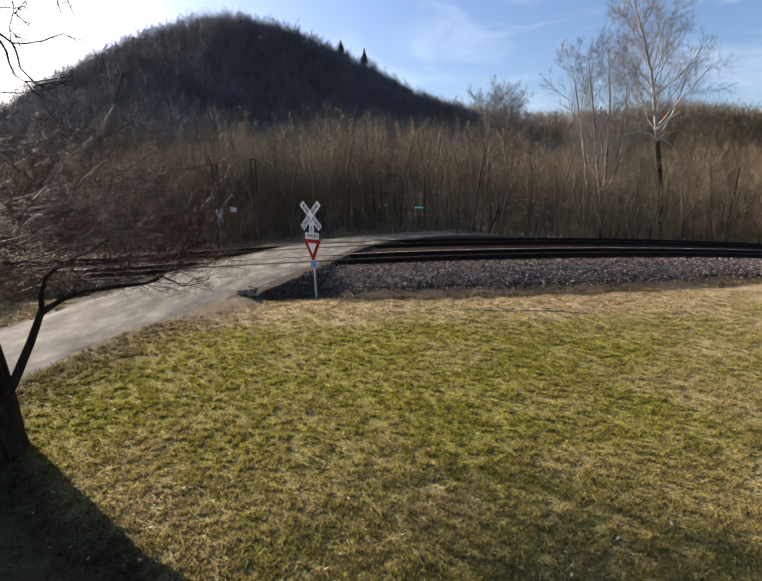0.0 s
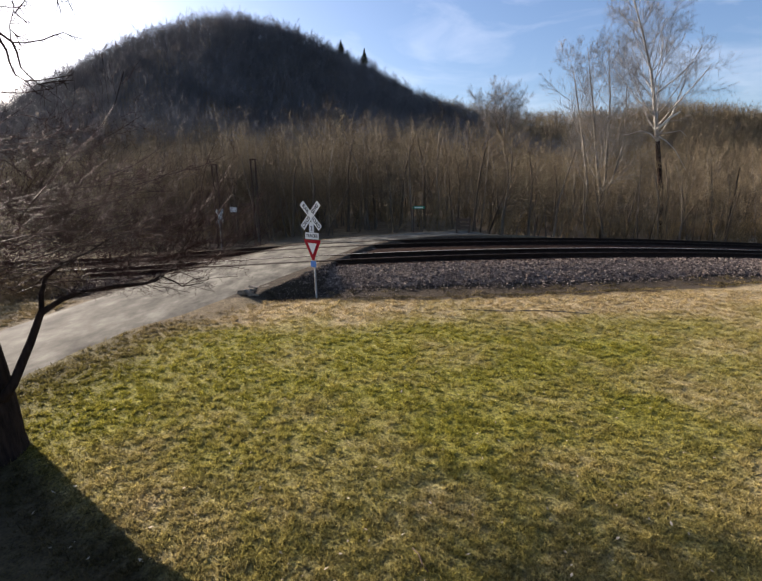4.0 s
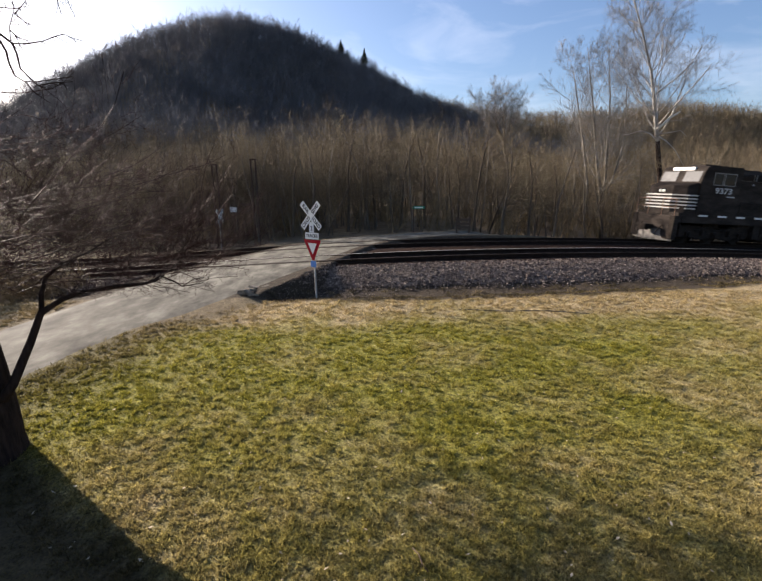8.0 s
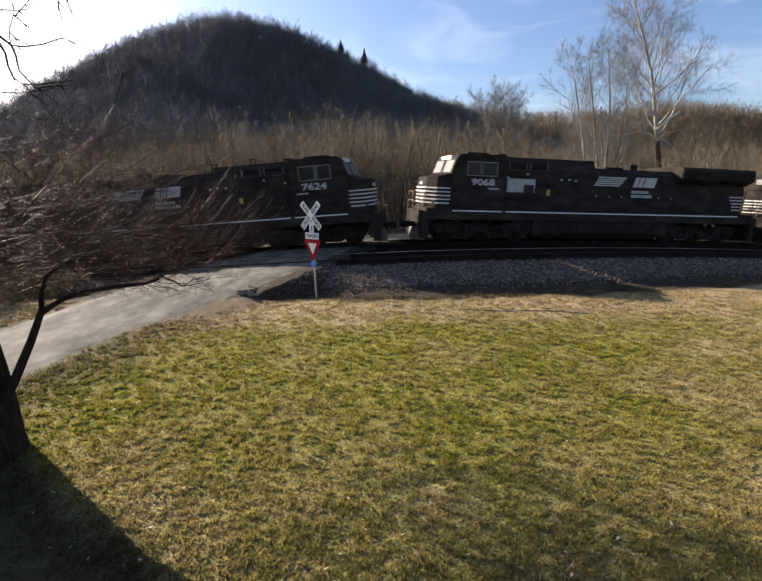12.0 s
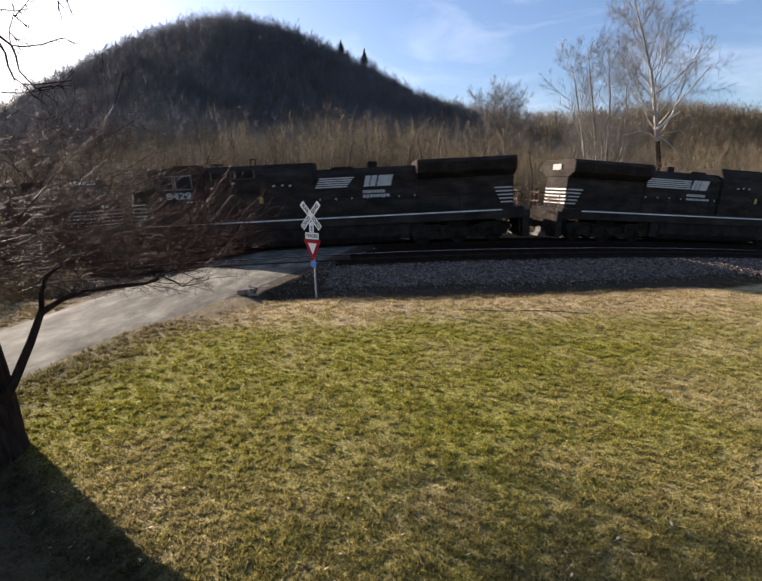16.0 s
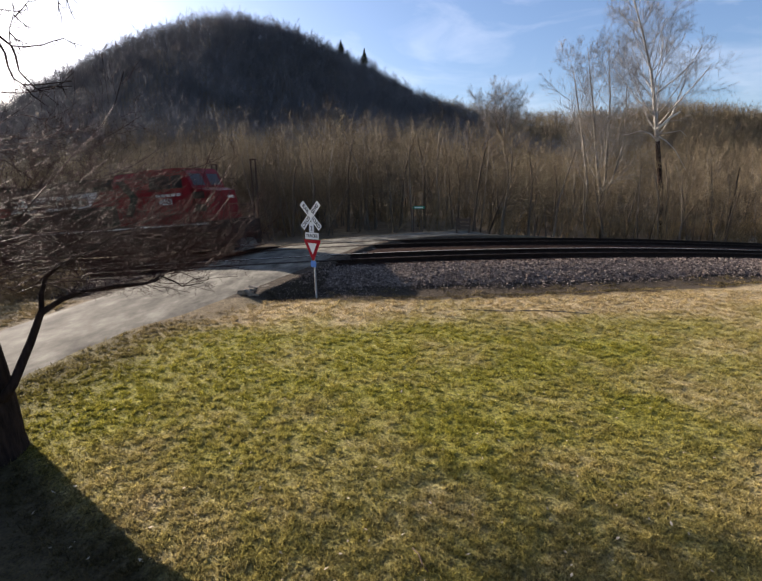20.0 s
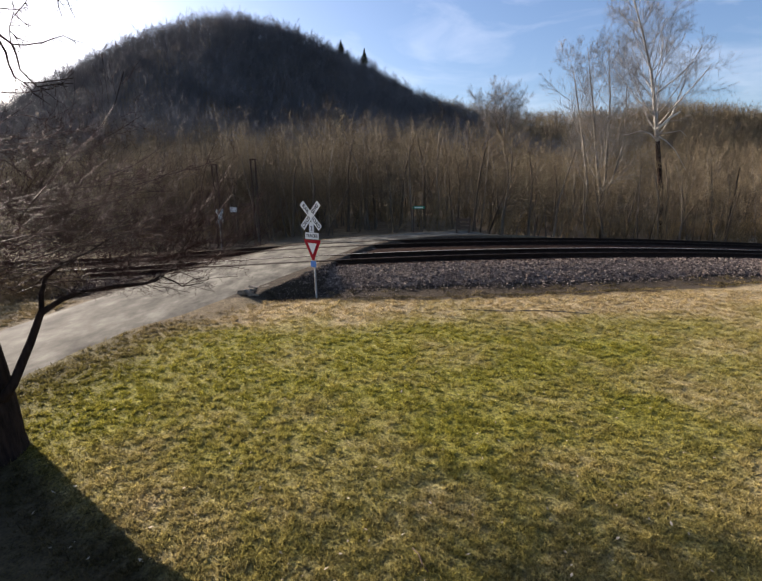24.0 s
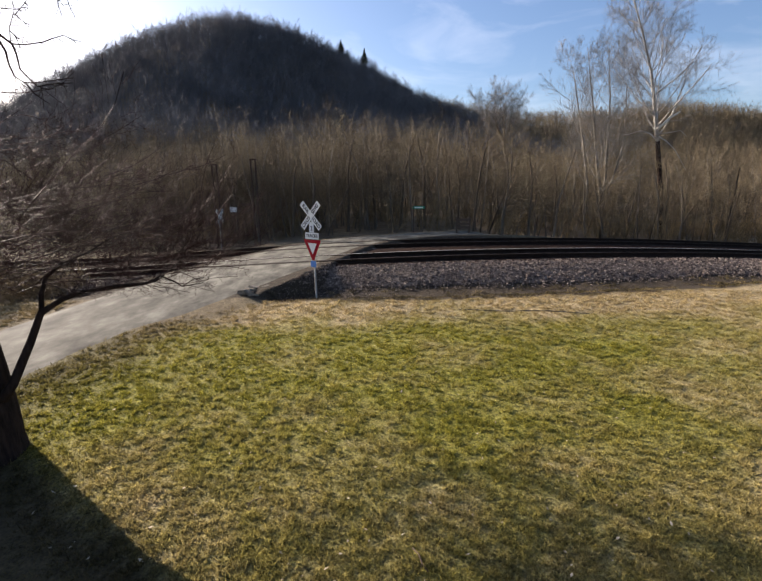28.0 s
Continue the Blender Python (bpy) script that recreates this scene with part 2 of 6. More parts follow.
# ---- mesh helpers ----
class Build:
    """Collects vertices and faces of one mesh."""

    def __init__(self):
        self.v, self.f = [], []

    def add(self, verts, faces):
        o = len(self.v)
        self.v += [tuple(p) for p in verts]
        self.f += [tuple(i + o for i in q) for q in faces]
        return self

    def box(self, x0, x1, y0, y1, z0, z1):
        v = [(x, y, z) for z in (z0, z1) for y in (y0, y1) for x in (x0, x1)]
        return self.add(v, [(0, 2, 3, 1), (4, 5, 7, 6), (0, 1, 5, 4), (2, 6, 7, 3), (0, 4, 6, 2), (1, 3, 7, 5)])

    def prism(self, poly, axis, a, b):
        """A polygon in the two other axes, drawn out along axis from a to b."""
        k = len(poly)

        def put(p, w):
            return {"x": (w, p[0], p[1]), "y": (p[0], w, p[1]), "z": (p[0], p[1], w)}[axis]
        v = [put(p, a) for p in poly] + [put(p, b) for p in poly]
        f = [tuple(range(k)), tuple(range(2 * k - 1, k - 1, -1))]
        f += [(i, i + k, (i + 1) % k + k, (i + 1) % k) for i in range(k)]
        return self.add(v, f)

    def tube(self, pts, radii, sides=8, cap=True):
        pts = [Vector(p) for p in pts]
        if not isinstance(radii, (list, tuple)):
            radii = [radii] * len(pts)
        o = len(self.v)
        a = None
        for i, p in enumerate(pts):
            d = (pts[min(i + 1, len(pts) - 1)] - pts[max(i - 1, 0)]).normalized()
            if a is None:
                a = d.cross(Vector((1, 0, 0)) if abs(d.z) > 0.8 else Vector((0, 0, 1)))
            a = (a - d * a.dot(d)).normalized()
            c = d.cross(a)
            for k in range(sides):
                w = 2 * math.pi * k / sides
                self.v.append(tuple(p + (a * math.cos(w) + c * math.sin(w)) * radii[i]))
        for i in range(len(pts) - 1):
            for k in range(sides):
                a0, a1 = o + i * sides + k, o + i * sides + (k + 1) % sides
                self.f.append((a0, a1, a1 + sides, a0 + sides))
        if cap:
            self.f.append(tuple(o + k for k in range(sides - 1, -1, -1)))
            e = o + (len(pts) - 1) * sides
            self.f.append(tuple(e + k for k in range(sides)))
        return self

    def mesh(self, name, bevel=0.0, smooth=False):
        me = bpy.data.meshes.new(name)
        me.from_pydata(self.v, [], self.f)
        bm = bmesh.new()
        bm.from_mesh(me)
        bmesh.ops.recalc_face_normals(bm, faces=bm.faces)
        if bevel:
            es = [e for e in bm.edges if len(e.link_faces) == 2 and e.calc_face_angle(0) > 0.6]
            bmesh.ops.bevel(bm, geom=es, offset=bevel, segments=2, affect="EDGES", clamp_overlap=True)
        for fc in bm.faces:
            fc.smooth = smooth
        bm.to_mesh(me)
        bm.free()
        return me


def part(name, built, mat, parent=None, label="", bevel=0.0, smooth=False):
    """One mesh object, from a Build or a mesh, under its thing."""
    me = built if isinstance(built, bpy.types.Mesh) else built.mesh(name, bevel, smooth)
    if not me.materials:
        me.materials.append(mat)
    ob = new(name, me)
    if parent:
        ob.parent = parent
    if label:
        ob["label"] = label
    return ob


def thing(name, label, category, group="", kind="", at=None):
    ob = new(name)
    if at is not None:
        ob.matrix_world = at
    return tagged(ob, label, category, group, kind)


def array_mesh(name, verts, faces, mat, smooth=False):
    """A mesh from numpy arrays; faces all have the same number of corners."""
    me = bpy.data.meshes.new(name)
    k = faces.shape[1]
    me.vertices.add(len(verts))
    me.vertices.foreach_set("co", np.ascontiguousarray(verts, dtype=np.float32).ravel())
    me.loops.add(faces.size)
    me.loops.foreach_set("vertex_index", np.ascontiguousarray(faces, dtype=np.int32).ravel())
    me.polygons.add(len(faces))
    me.polygons.foreach_set("loop_start", np.arange(0, faces.size, k, dtype=np.int32))
    me.polygons.foreach_set("use_smooth", np.full(len(faces), smooth))
    me.update(calc_edges=True)
    me.materials.append(mat)
    return me


def text_mesh(words, size, mat, depth=0.004, bold=0.0):
    cu = bpy.data.curves.new("writing", "FONT")
    cu.body, cu.size, cu.extrude, cu.offset = words, size, depth, bold
    cu.align_x, cu.align_y = "CENTER", "CENTER"
    cu.resolution_u = 3
    ob = bpy.data.objects.new("writing", cu)
    scene.collection.objects.link(ob)
    bpy.context.view_layer.update()
    me = bpy.data.meshes.new_from_object(ob.evaluated_get(bpy.context.evaluated_depsgraph_get()))
    bpy.data.objects.remove(ob)
    me.materials.clear()
    me.materials.append(mat)
    return me


def lerp(a, b, t):
    return a + (b - a) * t


def smooth01(a, b, x):
    t = np.clip((x - a) / (b - a), 0, 1)
    return t * t * (3 - 2 * t)


# ---- the line of the railway ----
LINE_X = np.arange(-340, 441, 0.25)
LINE_M = 49.46 / 52.85 * ((LINE_X + 3.95) / 52.85) / np.sqrt(1 + ((LINE_X + 3.95) / 52.85) ** 2)
LINE_M = np.where(LINE_M > 0, LINE_M / (1 + (LINE_M / 0.26) ** 4) ** 0.25, LINE_M)      # the curve eases out to the right
LINE_Y = np.concatenate([[0], np.cumsum((LINE_M[1:] + LINE_M[:-1]) * 0.125)])
LINE_Y = LINE_Y - np.interp(-3.95, LINE_X, LINE_Y) + 24.6


def track_y(x):
    return np.interp(x, LINE_X, LINE_Y)


def track_slope(x):
    return np.interp(x, LINE_X, LINE_M)


def rail_z(x):
    return 0.2 - np.where(x > 4.3, 2.15, 2.8) * (1 - np.exp(-((x - 4.3) / np.where(x > 4.3, 28.5, 27.0)) ** 2))


NEAR = 4.2      # the second track lies this much nearer to the house
TX = np.linspace(-320, 420, 7401)
TS = np.concatenate([[0], np.cumsum(np.hypot(np.diff(TX), np.diff(track_y(TX))))])
TS = TS - np.interp(-2.2, TX, TS)


def on_track(s, off=0.0):
    """The point on the far track at arc length s, and its heading; off: metres towards the house."""
    x = float(np.interp(s, TS, TX))
    m = float(track_slope(x))
    k = math.sqrt(1 + m * m)
    return Vector((x + off * m / k, float(track_y(x)) - off / k, float(rail_z(x)))), math.atan2(m, 1)


def track_dist(x, y):
    """Metres from the far track's centre line, towards the house positive."""
    xx = x
    for _ in range(3):
        m = track_slope(xx)
        xx = xx + ((x - xx) + (y - track_y(xx)) * m) / (1 + m * m)
    m = track_slope(xx)
    return ((track_y(xx) - y) + (x - xx) * m) / np.sqrt(1 + m * m), xx


# ---- the road's line: over the crossing, then along the far side ----
ROAD = np.array([(-12.9, -30, 2.05), (-10.9, -6, 2.05), (-9.8, 3, 2.05), (-9.2, 8, 2.05), (-8.45, 12.0, 2.1), (-7.75, 14.0, 2.5), (-6.85, 16.7, 3.0), (-5.6, 19.3, 3.2), (-4.4, 21.8, 2.85),
                 (-2.7, 25.0, 2.4), (0.2, 27.6, 2.05), (4, 29.4, 2.05), (11, 31.8, 2.05), (20, 36, 2.05), (32, 43, 2.05), (60, 64, 2.05), (140, 136, 2.05)], dtype=float)


def spline(ctrl, n=24):
    p = np.vstack([2 * ctrl[0] - ctrl[1], ctrl, 2 * ctrl[-1] - ctrl[-2]])
    out = []
    for i in range(1, len(p) - 2):
        t = np.linspace(0, 1, n, endpoint=False)[:, None]
        a, b, c, d = p[i - 1], p[i], p[i + 1], p[i + 2]
        out.append(0.5 * (2 * b + (c - a) * t + (2 * a - 5 * b + 4 * c - d) * t ** 2 + (3 * b - a - 3 * c + d) * t ** 3))
    return np.vstack(out + [ctrl[-1:]])


ROAD_PTS = spline(ROAD[:, :2])
ROAD_HALF = spline(ROAD[:, 2:])[:, 0]      # half the road's width, wider on the crossing


def road_height(x, y):
    v, xx = track_dist(x, y)
    top = rail_z(xx) - 0.012
    near = -0.42 + np.minimum(rail_z(xx) + 0.3, 0) * 0.5 * smooth01(4, 13, y)
    w = smooth01(13.0, 5.6, v)
    far = lerp(near, top, w)
    return lerp(far, top - 0.2 - 1.0 * smooth01(5.5, 12, x), smooth01(-2.2, -5.5, v))


def road_dist(x, y):
    """Metres from the road's middle, less what the road is wider than usual."""
    best = np.full(np.shape(x), 1e9)
    for i in range(0, len(ROAD_PTS) - 1):
        a, b = ROAD_PTS[i], ROAD_PTS[i + 1]
        d = b - a
        t = np.clip(((x - a[0]) * d[0] + (y - a[1]) * d[1]) / (d @ d), 0, 1)
        best = np.minimum(best, np.hypot(x - a[0] - t * d[0], y - a[1] - t * d[1]) - ROAD_HALF[i] + 2.05)
    return best


def wave(x, y, seed=0.0):
    return (np.sin(x * 0.9 + seed) * np.cos(y * 0.7 + 2 * seed) + 0.5 * np.sin(x * 2.1 + y * 1.7 + seed) + 0.3 * np.sin(3.9 * y - 2.3 * x + seed)) / 1.8


def hill_height(x, y):
    """The wooded mound ahead and the lower ridges beside it."""
    h = 72.0 * np.exp(-((x + 75.5) / np.where(x < -75.5, 96.9, 92.1)) ** 2 - ((y - 255) / 95.0) ** 2)
    h = h + 38.5 * smooth01(-83, 69, x) * np.exp(-((y - 335) / 95.0) ** 2)
    h = h + 10.9 * np.exp(-((x - 183.5) / 55.0) ** 2 - ((y - 285) / 45.0) ** 2)
    h = h + 55.0 * smooth01(-235, -360, x) * np.exp(-((y - 260) / 120.0) ** 2)
    return h


def ground_height(x, y, with_road=True):
    x, y = np.asarray(x, float), np.asarray(y, float)
    v, xx = track_dist(x, y)
    rz = rail_z(xx)
    bed = rz - 0.24
    lawn = -0.42 + 0.035 * wave(x, y) + 0.0016 * np.clip(6 - y, 0, 40) ** 1.5
    ditch = -0.62 + 0.05 * wave(1.7 * x, 1.3 * y, 2.0) + np.minimum(rz, 0) * 0.6
    lawn = lawn + np.minimum(rz + 0.3, 0) * 0.5 * smooth01(4, 13, y)
    z = np.where(v > 9.0, lerp(ditch, lawn, smooth01(9.0, 10.0, v)), lerp(bed, ditch, smooth01(5.7, 8.7, v)))
    z = z - 0.36 * np.exp(-((x + 3.6) / 1.0) ** 2) * smooth01(7.3, 8.4, v) * smooth01(10.2, 9.4, v)
    far = bed - 0.35 - 0.9 * smooth01(5.5, 12, x) + 0.05 * wave(x, y, 1.0)
    z = np.where(v < 0, lerp(bed, far, smooth01(-2.0, -3.4, v)), z)
    back = smooth01(-11, -70, v)
    z = z + back * (2.5 + 0.4 * wave(0.2 * x, 0.2 * y)) + hill_height(x, y) * smooth01(-12, -60, v)
    if with_road:
        r = road_dist(x, y)
        edge = smooth01(5.6, 7.6, v) + smooth01(-3.0, -5.0, v)
        z = lerp(road_height(x, y) - 0.014, z, np.clip((r - 2.08 - 0.2 * edge) / (0.3 + 0.3 * edge), 0, 1))
    return z


def build_ground():
    def axis(near0, near1, step, far0, far1):
        a = np.arange(near0, near1 + 1e-6, step)
        g, out = step, []
        p = near1
        while p < far1:
            g *= 1.07
            p += g
            out.append(p)
        g, lo = step, []
        p = near0
        while p > far0:
            g *= 1.07
            p -= g
            lo.append(p)
        return np.concatenate([lo[::-1], a, out])
    xs = axis(-22, 30, 0.16, -2500, 2500)
    ys = axis(2, 36, 0.16, -1500, 3500)
    X, Y = np.meshgrid(xs, ys)
    Z = ground_height(X, Y)
    nx, ny = len(xs), len(ys)
    idx = np.arange(nx * ny).reshape(ny, nx)
    f = np.stack([idx[:-1, :-1], idx[:-1, 1:], idx[1:, 1:], idx[1:, :-1]], -1).reshape(-1, 4)
    me = array_mesh("ground", np.stack([X, Y, Z], -1).reshape(-1, 3), f, M_GROUND, True)
    at = me.color_attributes.new("zone", "FLOAT_COLOR", "POINT")
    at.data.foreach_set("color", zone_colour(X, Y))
    ob = new("ground", me)
    tagged(ob, "mown winter lawn turning to straw, rising beyond the railway into leaf-covered wooded hills", "ground", kind="structure")


def zone_colour(X, Y):
    """How much straw, ditch soil and leaf litter there is at each point; soil also deepens the trunk's shadow."""
    v, _ = track_dist(X, Y)
    r = road_dist(X, Y)
    straw = 0.85 * smooth01(13.9, 11.0, v + 0.6 * wave(X, Y, 4)) + 0.42 * smooth01(4, 11, X) * smooth01(5.5, 9, Y)
    straw = straw + 0.34 * smooth01(7.0, 4.6, Y + 0.5 * wave(0.8 * X, 0.9 * Y, 3)) + 0.22 * smooth01(2.5, 6.5, X) * smooth01(11, 8, Y)
    straw = straw - 0.16 * np.exp(-((Y - 8.6) / 1.7) ** 2 - ((X - 0.5) / 3.6) ** 2) + 0.18 * wave(0.7 * X, 0.8 * Y, 7)
    straw = straw + 0.45 * smooth01(4.2, 2.2, r + 0.3 * wave(1.6 * X, 1.6 * Y, 5)) * smooth01(8, 11, Y)
    soil_shade = smooth01(10.45, 9.95, v + 0.2 * wave(3 * X, 3 * Y, 1)) * smooth01(-4, -2, v)
    soil_shade = np.maximum(soil_shade, 0.68 * smooth01(4.6, 2.1, r + 0.4 * wave(2.1 * X, 2.1 * Y, 9)) * smooth01(-2, -4, X))
    wood = smooth01(-3.0, -7.0, v)
    # soil colour also laid along the trunk's cast shadow, to deepen the shade
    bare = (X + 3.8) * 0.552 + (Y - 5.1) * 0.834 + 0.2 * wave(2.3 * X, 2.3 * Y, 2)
    soil_shade = np.maximum(soil_shade, 0.85 * smooth01(0.1, -0.5, bare) * smooth01(-0.8, -2.2, X))
    rgba = np.stack([straw, soil_shade, wood, np.ones_like(wood)], -1).reshape(-1, 4)
    return np.clip(rgba, 0, 1).astype(np.float32).ravel()


build_ground()


def strip(name, pts, half0, half1, zf, mat, thick=0.05, cols=7, ragged=0.0):
    """A strip along pts, from half0 on one side to half1 on the other."""
    d = np.gradient(pts, axis=0)
    d /= np.linalg.norm(d, axis=1)[:, None]
    nrm = np.stack([-d[:, 1], d[:, 0]], -1)
    f = np.linspace(0, 1, cols)[None, :]
    w = -np.reshape(half0, (-1, 1)) * (1 - f) + np.reshape(half1, (-1, 1)) * f
    along = np.cumsum(np.concatenate([[0], np.hypot(*np.diff(pts, axis=0).T)]))
    edge = np.zeros((len(pts), cols))
    edge[:, 0], edge[:, -1] = ragged * wave(1.9 * along, 0.4 * along, 1), ragged * wave(2.3 * along, 0.7 * along, 5)
    P = pts[:, None, :] + nrm[:, None, :] * (w + edge)[..., None]
    Z = zf(P[..., 0], P[..., 1])
    if ragged:
        Z[:, 0] -= 0.035
        Z[:, -1] -= 0.035
    n = len(pts)
    top = np.concatenate([P, Z[..., None]], -1)
    low = top.copy()
    low[..., 2] -= thick
    V = np.concatenate([top.reshape(-1, 3), low.reshape(-1, 3)])
    i = np.arange(n * cols).reshape(n, cols)
    o = n * cols
    f = [np.stack([i[:-1, :-1], i[:-1, 1:], i[1:, 1:], i[1:, :-1]], -1).reshape(-1, 4)]
    for c in (0, cols - 1):
        a, b = i[:-1, c], i[1:, c]
        f.append(np.stack([a, b, b + o, a + o] if c == 0 else [b, a, a + o, b + o], -1))
    return array_mesh(name, V, np.vstack(f), mat, False)


road = new("road", strip("road", ROAD_PTS, ROAD_HALF, ROAD_HALF, lambda x, y: road_height(x, y) + 0.004 * wave(2 * x, 2 * y), M_ASPHALT, 0.05, 9, 0.13))
tagged(road, "narrow worn grey asphalt road climbing to a level crossing", "road", kind="structure")


def build_tracks():
    """Two tracks: rails, ties, ballast bed."""
    ss = np.concatenate([np.arange(-190, -40, 6.0), np.arange(-40, 60, 0.8), np.arange(60, 262, 6.0)])
    for off, lab in ((0.0, "the far track"), (NEAR, "the near track")):
        tr = thing("railway_track", "railway track of rusty rails on creosoted ties and grey ballast, " + lab, "railway track", "railway tracks", "structure")
        for side in (-0.7525, 0.7525):
            V, F = [], []
            prof = [(-0.07, -0.172), (0.07, -0.172), (0.07, -0.155), (0.012, -0.14), (0.012, -0.045), (0.036, -0.035), (0.036, -0.001), (-0.036, -0.001),
                    (-0.036, -0.035), (-0.012, -0.045), (-0.012, -0.14), (-0.07, -0.155)]
            k = len(prof)
            H = []
            for s in ss:
                p, h = on_track(s, off + side)
                nx, ny = -math.sin(h), math.cos(h)
                V += [(p.x + a * nx, p.y + a * ny, p.z + b) for a, b in prof]
                H += [(p.x + a * nx, p.y + a * ny, p.z + b) for a, b in ((-0.024, 0.003), (0.024, 0.003), (0.024, -0.002), (-0.024, -0.002))]
            n = len(ss)
            for i in range(n - 1):
                F += [(i * k + j, i * k + (j + 1) % k, (i + 1) * k + (j + 1) % k, (i + 1) * k + j) for j in range(k)]
            HF = [(i * 4 + j, i * 4 + (j + 1) % 4, i * 4 + 4 + (j + 1) % 4, i * 4 + 4 + j) for i in range(n - 1) for j in range(4)]
            rail = part("rail", Build().add(V, F), M_RAIL, tr)
            # only the near track's far rail gets the painted glint
            glinting = off == NEAR and side < 0
            part("rail_head", Build().add(H, HF), M_RAILGLINT if glinting else M_RAILDULL, rail, "running surface of the rail, coloured bright for the sun's glint" if glinting else "dull brown running surface of the rail")
        # dark solid strips stand for the shade in the flangeway grooves, which are not cut
        for side in (-0.66, 0.66, -0.86, 0.86):
            V = []
            at = [on_track(q, off + side) for q in np.arange(-10, 6, 0.25)]
            on_road = road_dist(np.array([p.x for p, h in at]), np.array([p.y for p, h in at])) < 1.95
            for (p, h), ok in zip(at, on_road):
                if ok:
                    nx, ny = -math.sin(h), math.cos(h)
                    V += [(p.x + a * nx, p.y + a * ny, p.z + b) for a, b in ((-0.04, 0.0), (0.04, 0.0), (0.04, -0.05), (-0.04, -0.05))]
            k = len(V) // 4
            part("flangeway_seal", Build().add(V, [(i * 4 + j, i * 4 + (j + 1) % 4, i * 4 + 4 + (j + 1) % 4, i * 4 + 4 + j) for i in range(k - 1) for j in range(4)]), M_RAIL, tr, "dark strip for the shaded flangeway groove beside the rail in the road")
        tie = Build().box(-0.11, 0.11, -1.3, 1.3, -0.36, -0.175).mesh("tie", 0.012)
        tie.materials.append(M_TIE)
        V, F = [], []
        row = np.arange(-38, 58, 0.55)
        at = [on_track(s, off) for s in row]
        clear = road_dist(np.array([p.x for p, h in at]), np.array([p.y for p, h in at])) >= 2.1
        for s, (p, h), ok in zip(row, at, clear):
            if not ok:
                continue
            jig = random.uniform(-0.02, 0.02)
            if -16 < s < 34:
                ob = new("tie", tie)
                ob.parent = tr
                ob.matrix_basis = pose(p.x, p.y, p.z, 0, 0, math.degrees(h) + random.uniform(-1, 1)) @ pose(jig, random.uniform(-0.04, 0.04), 0)
            else:
                m = pose(p.x, p.y, p.z, 0, 0, math.degrees(h))
                o = len(V)
                V += [tuple(m @ Vector(c)) for c in ((-.11, -1.3, -.175), (.11, -1.3, -.175), (.11, 1.3, -.175), (-.11, 1.3, -.175), (-.11, -1.3, -.36), (.11, -1.3, -.36), (.11, 1.3, -.36), (-.11, 1.3, -.36))]
                F += [(o, o + 1, o + 2, o + 3), (o, o + 4, o + 5, o + 1), (o + 2, o + 6, o + 7, o + 3), (o + 1, o + 5, o + 6, o + 2), (o, o + 3, o + 7, o + 4)]
        far = part("far_ties", Build().add(V, F), M_TIE, tr)
        far["kind"] = "stuff"
    # ballast shoulders and bed
    pts = np.array([list(on_track(s)[0])[:2] for s in np.concatenate([np.arange(-190, -30, 4.0), np.arange(-30, 50, 0.5), np.arange(50, 262, 4.0)])])

    def bed_z(x, y):
        v, xx = track_dist(x, y)
        z = ground_height(x, y, False) - 0.03 + 0.08 * smooth01(8.05, 7.3, v) + 0.025 * wave(5 * x, 5 * y, 3) * smooth01(5.6, 6.2, v)
        r = road_dist(x, y)
        return np.where(r < 2.15, road_height(x, y) - 0.1, z)
    bed = new("ballast_bed", strip("ballast_bed", pts, 8.1, 3.2, bed_z, M_BALLAST, 0.1, 44))
    tagged(bed, "sloping bank of crushed grey stone ballast under the tracks", "ballast", kind="structure")
    grimy = new("track_bed", strip("track_bed", pts, 5.75, 2.0, lambda x, y: bed_z(x, y) + 0.006, M_GRIME, 0.02, 30))
    tagged(grimy, "oil-stained dark brown ballast between the rails", "ballast", kind="structure")


build_tracks()


# ---- locomotives: the cab end points along -x, rail top is z = 0 ----
LEN = 22.3
SHARED = {}


def shared(key, maker, mat):
    if key not in SHARED:
        me = maker()
        if not me.materials:
            me.materials.append(mat)
        SHARED[key] = me
    return SHARED[key]


def cx(c):
    """Metres from the front coupler to the body's own x."""
    return c - LEN / 2


def hood_profile(half, top, shoulder, rise):
    return [(-half, 1.6), (half, 1.6), (half, shoulder), (half - 0.06, shoulder + rise * 0.5), (half - 0.3, top), (-half + 0.3, top), (-half + 0.06, shoulder + rise * 0.5), (-half, shoulder)]


def frame_mesh():
    b = Build()
    b.box(cx(1.0), cx(21.4), -1.5, 1.5, 1.22, 1.78)
    for c in (0.75, 21.3):
        b.box(cx(c), cx(c + 0.35), -1.5, 1.5, 0.24, 1.6)
    b.box(cx(5.9), cx(16.2), -1.2, 1.2, 1.0, 1.22)
    for c0, c1 in ((6.95, 7.5), (14.9, 15.45)):
        b.box(cx(c0), cx(c1), -1.4, 1.4, 0.4, 1.22)
    return b.mesh("underframe", 0.02)


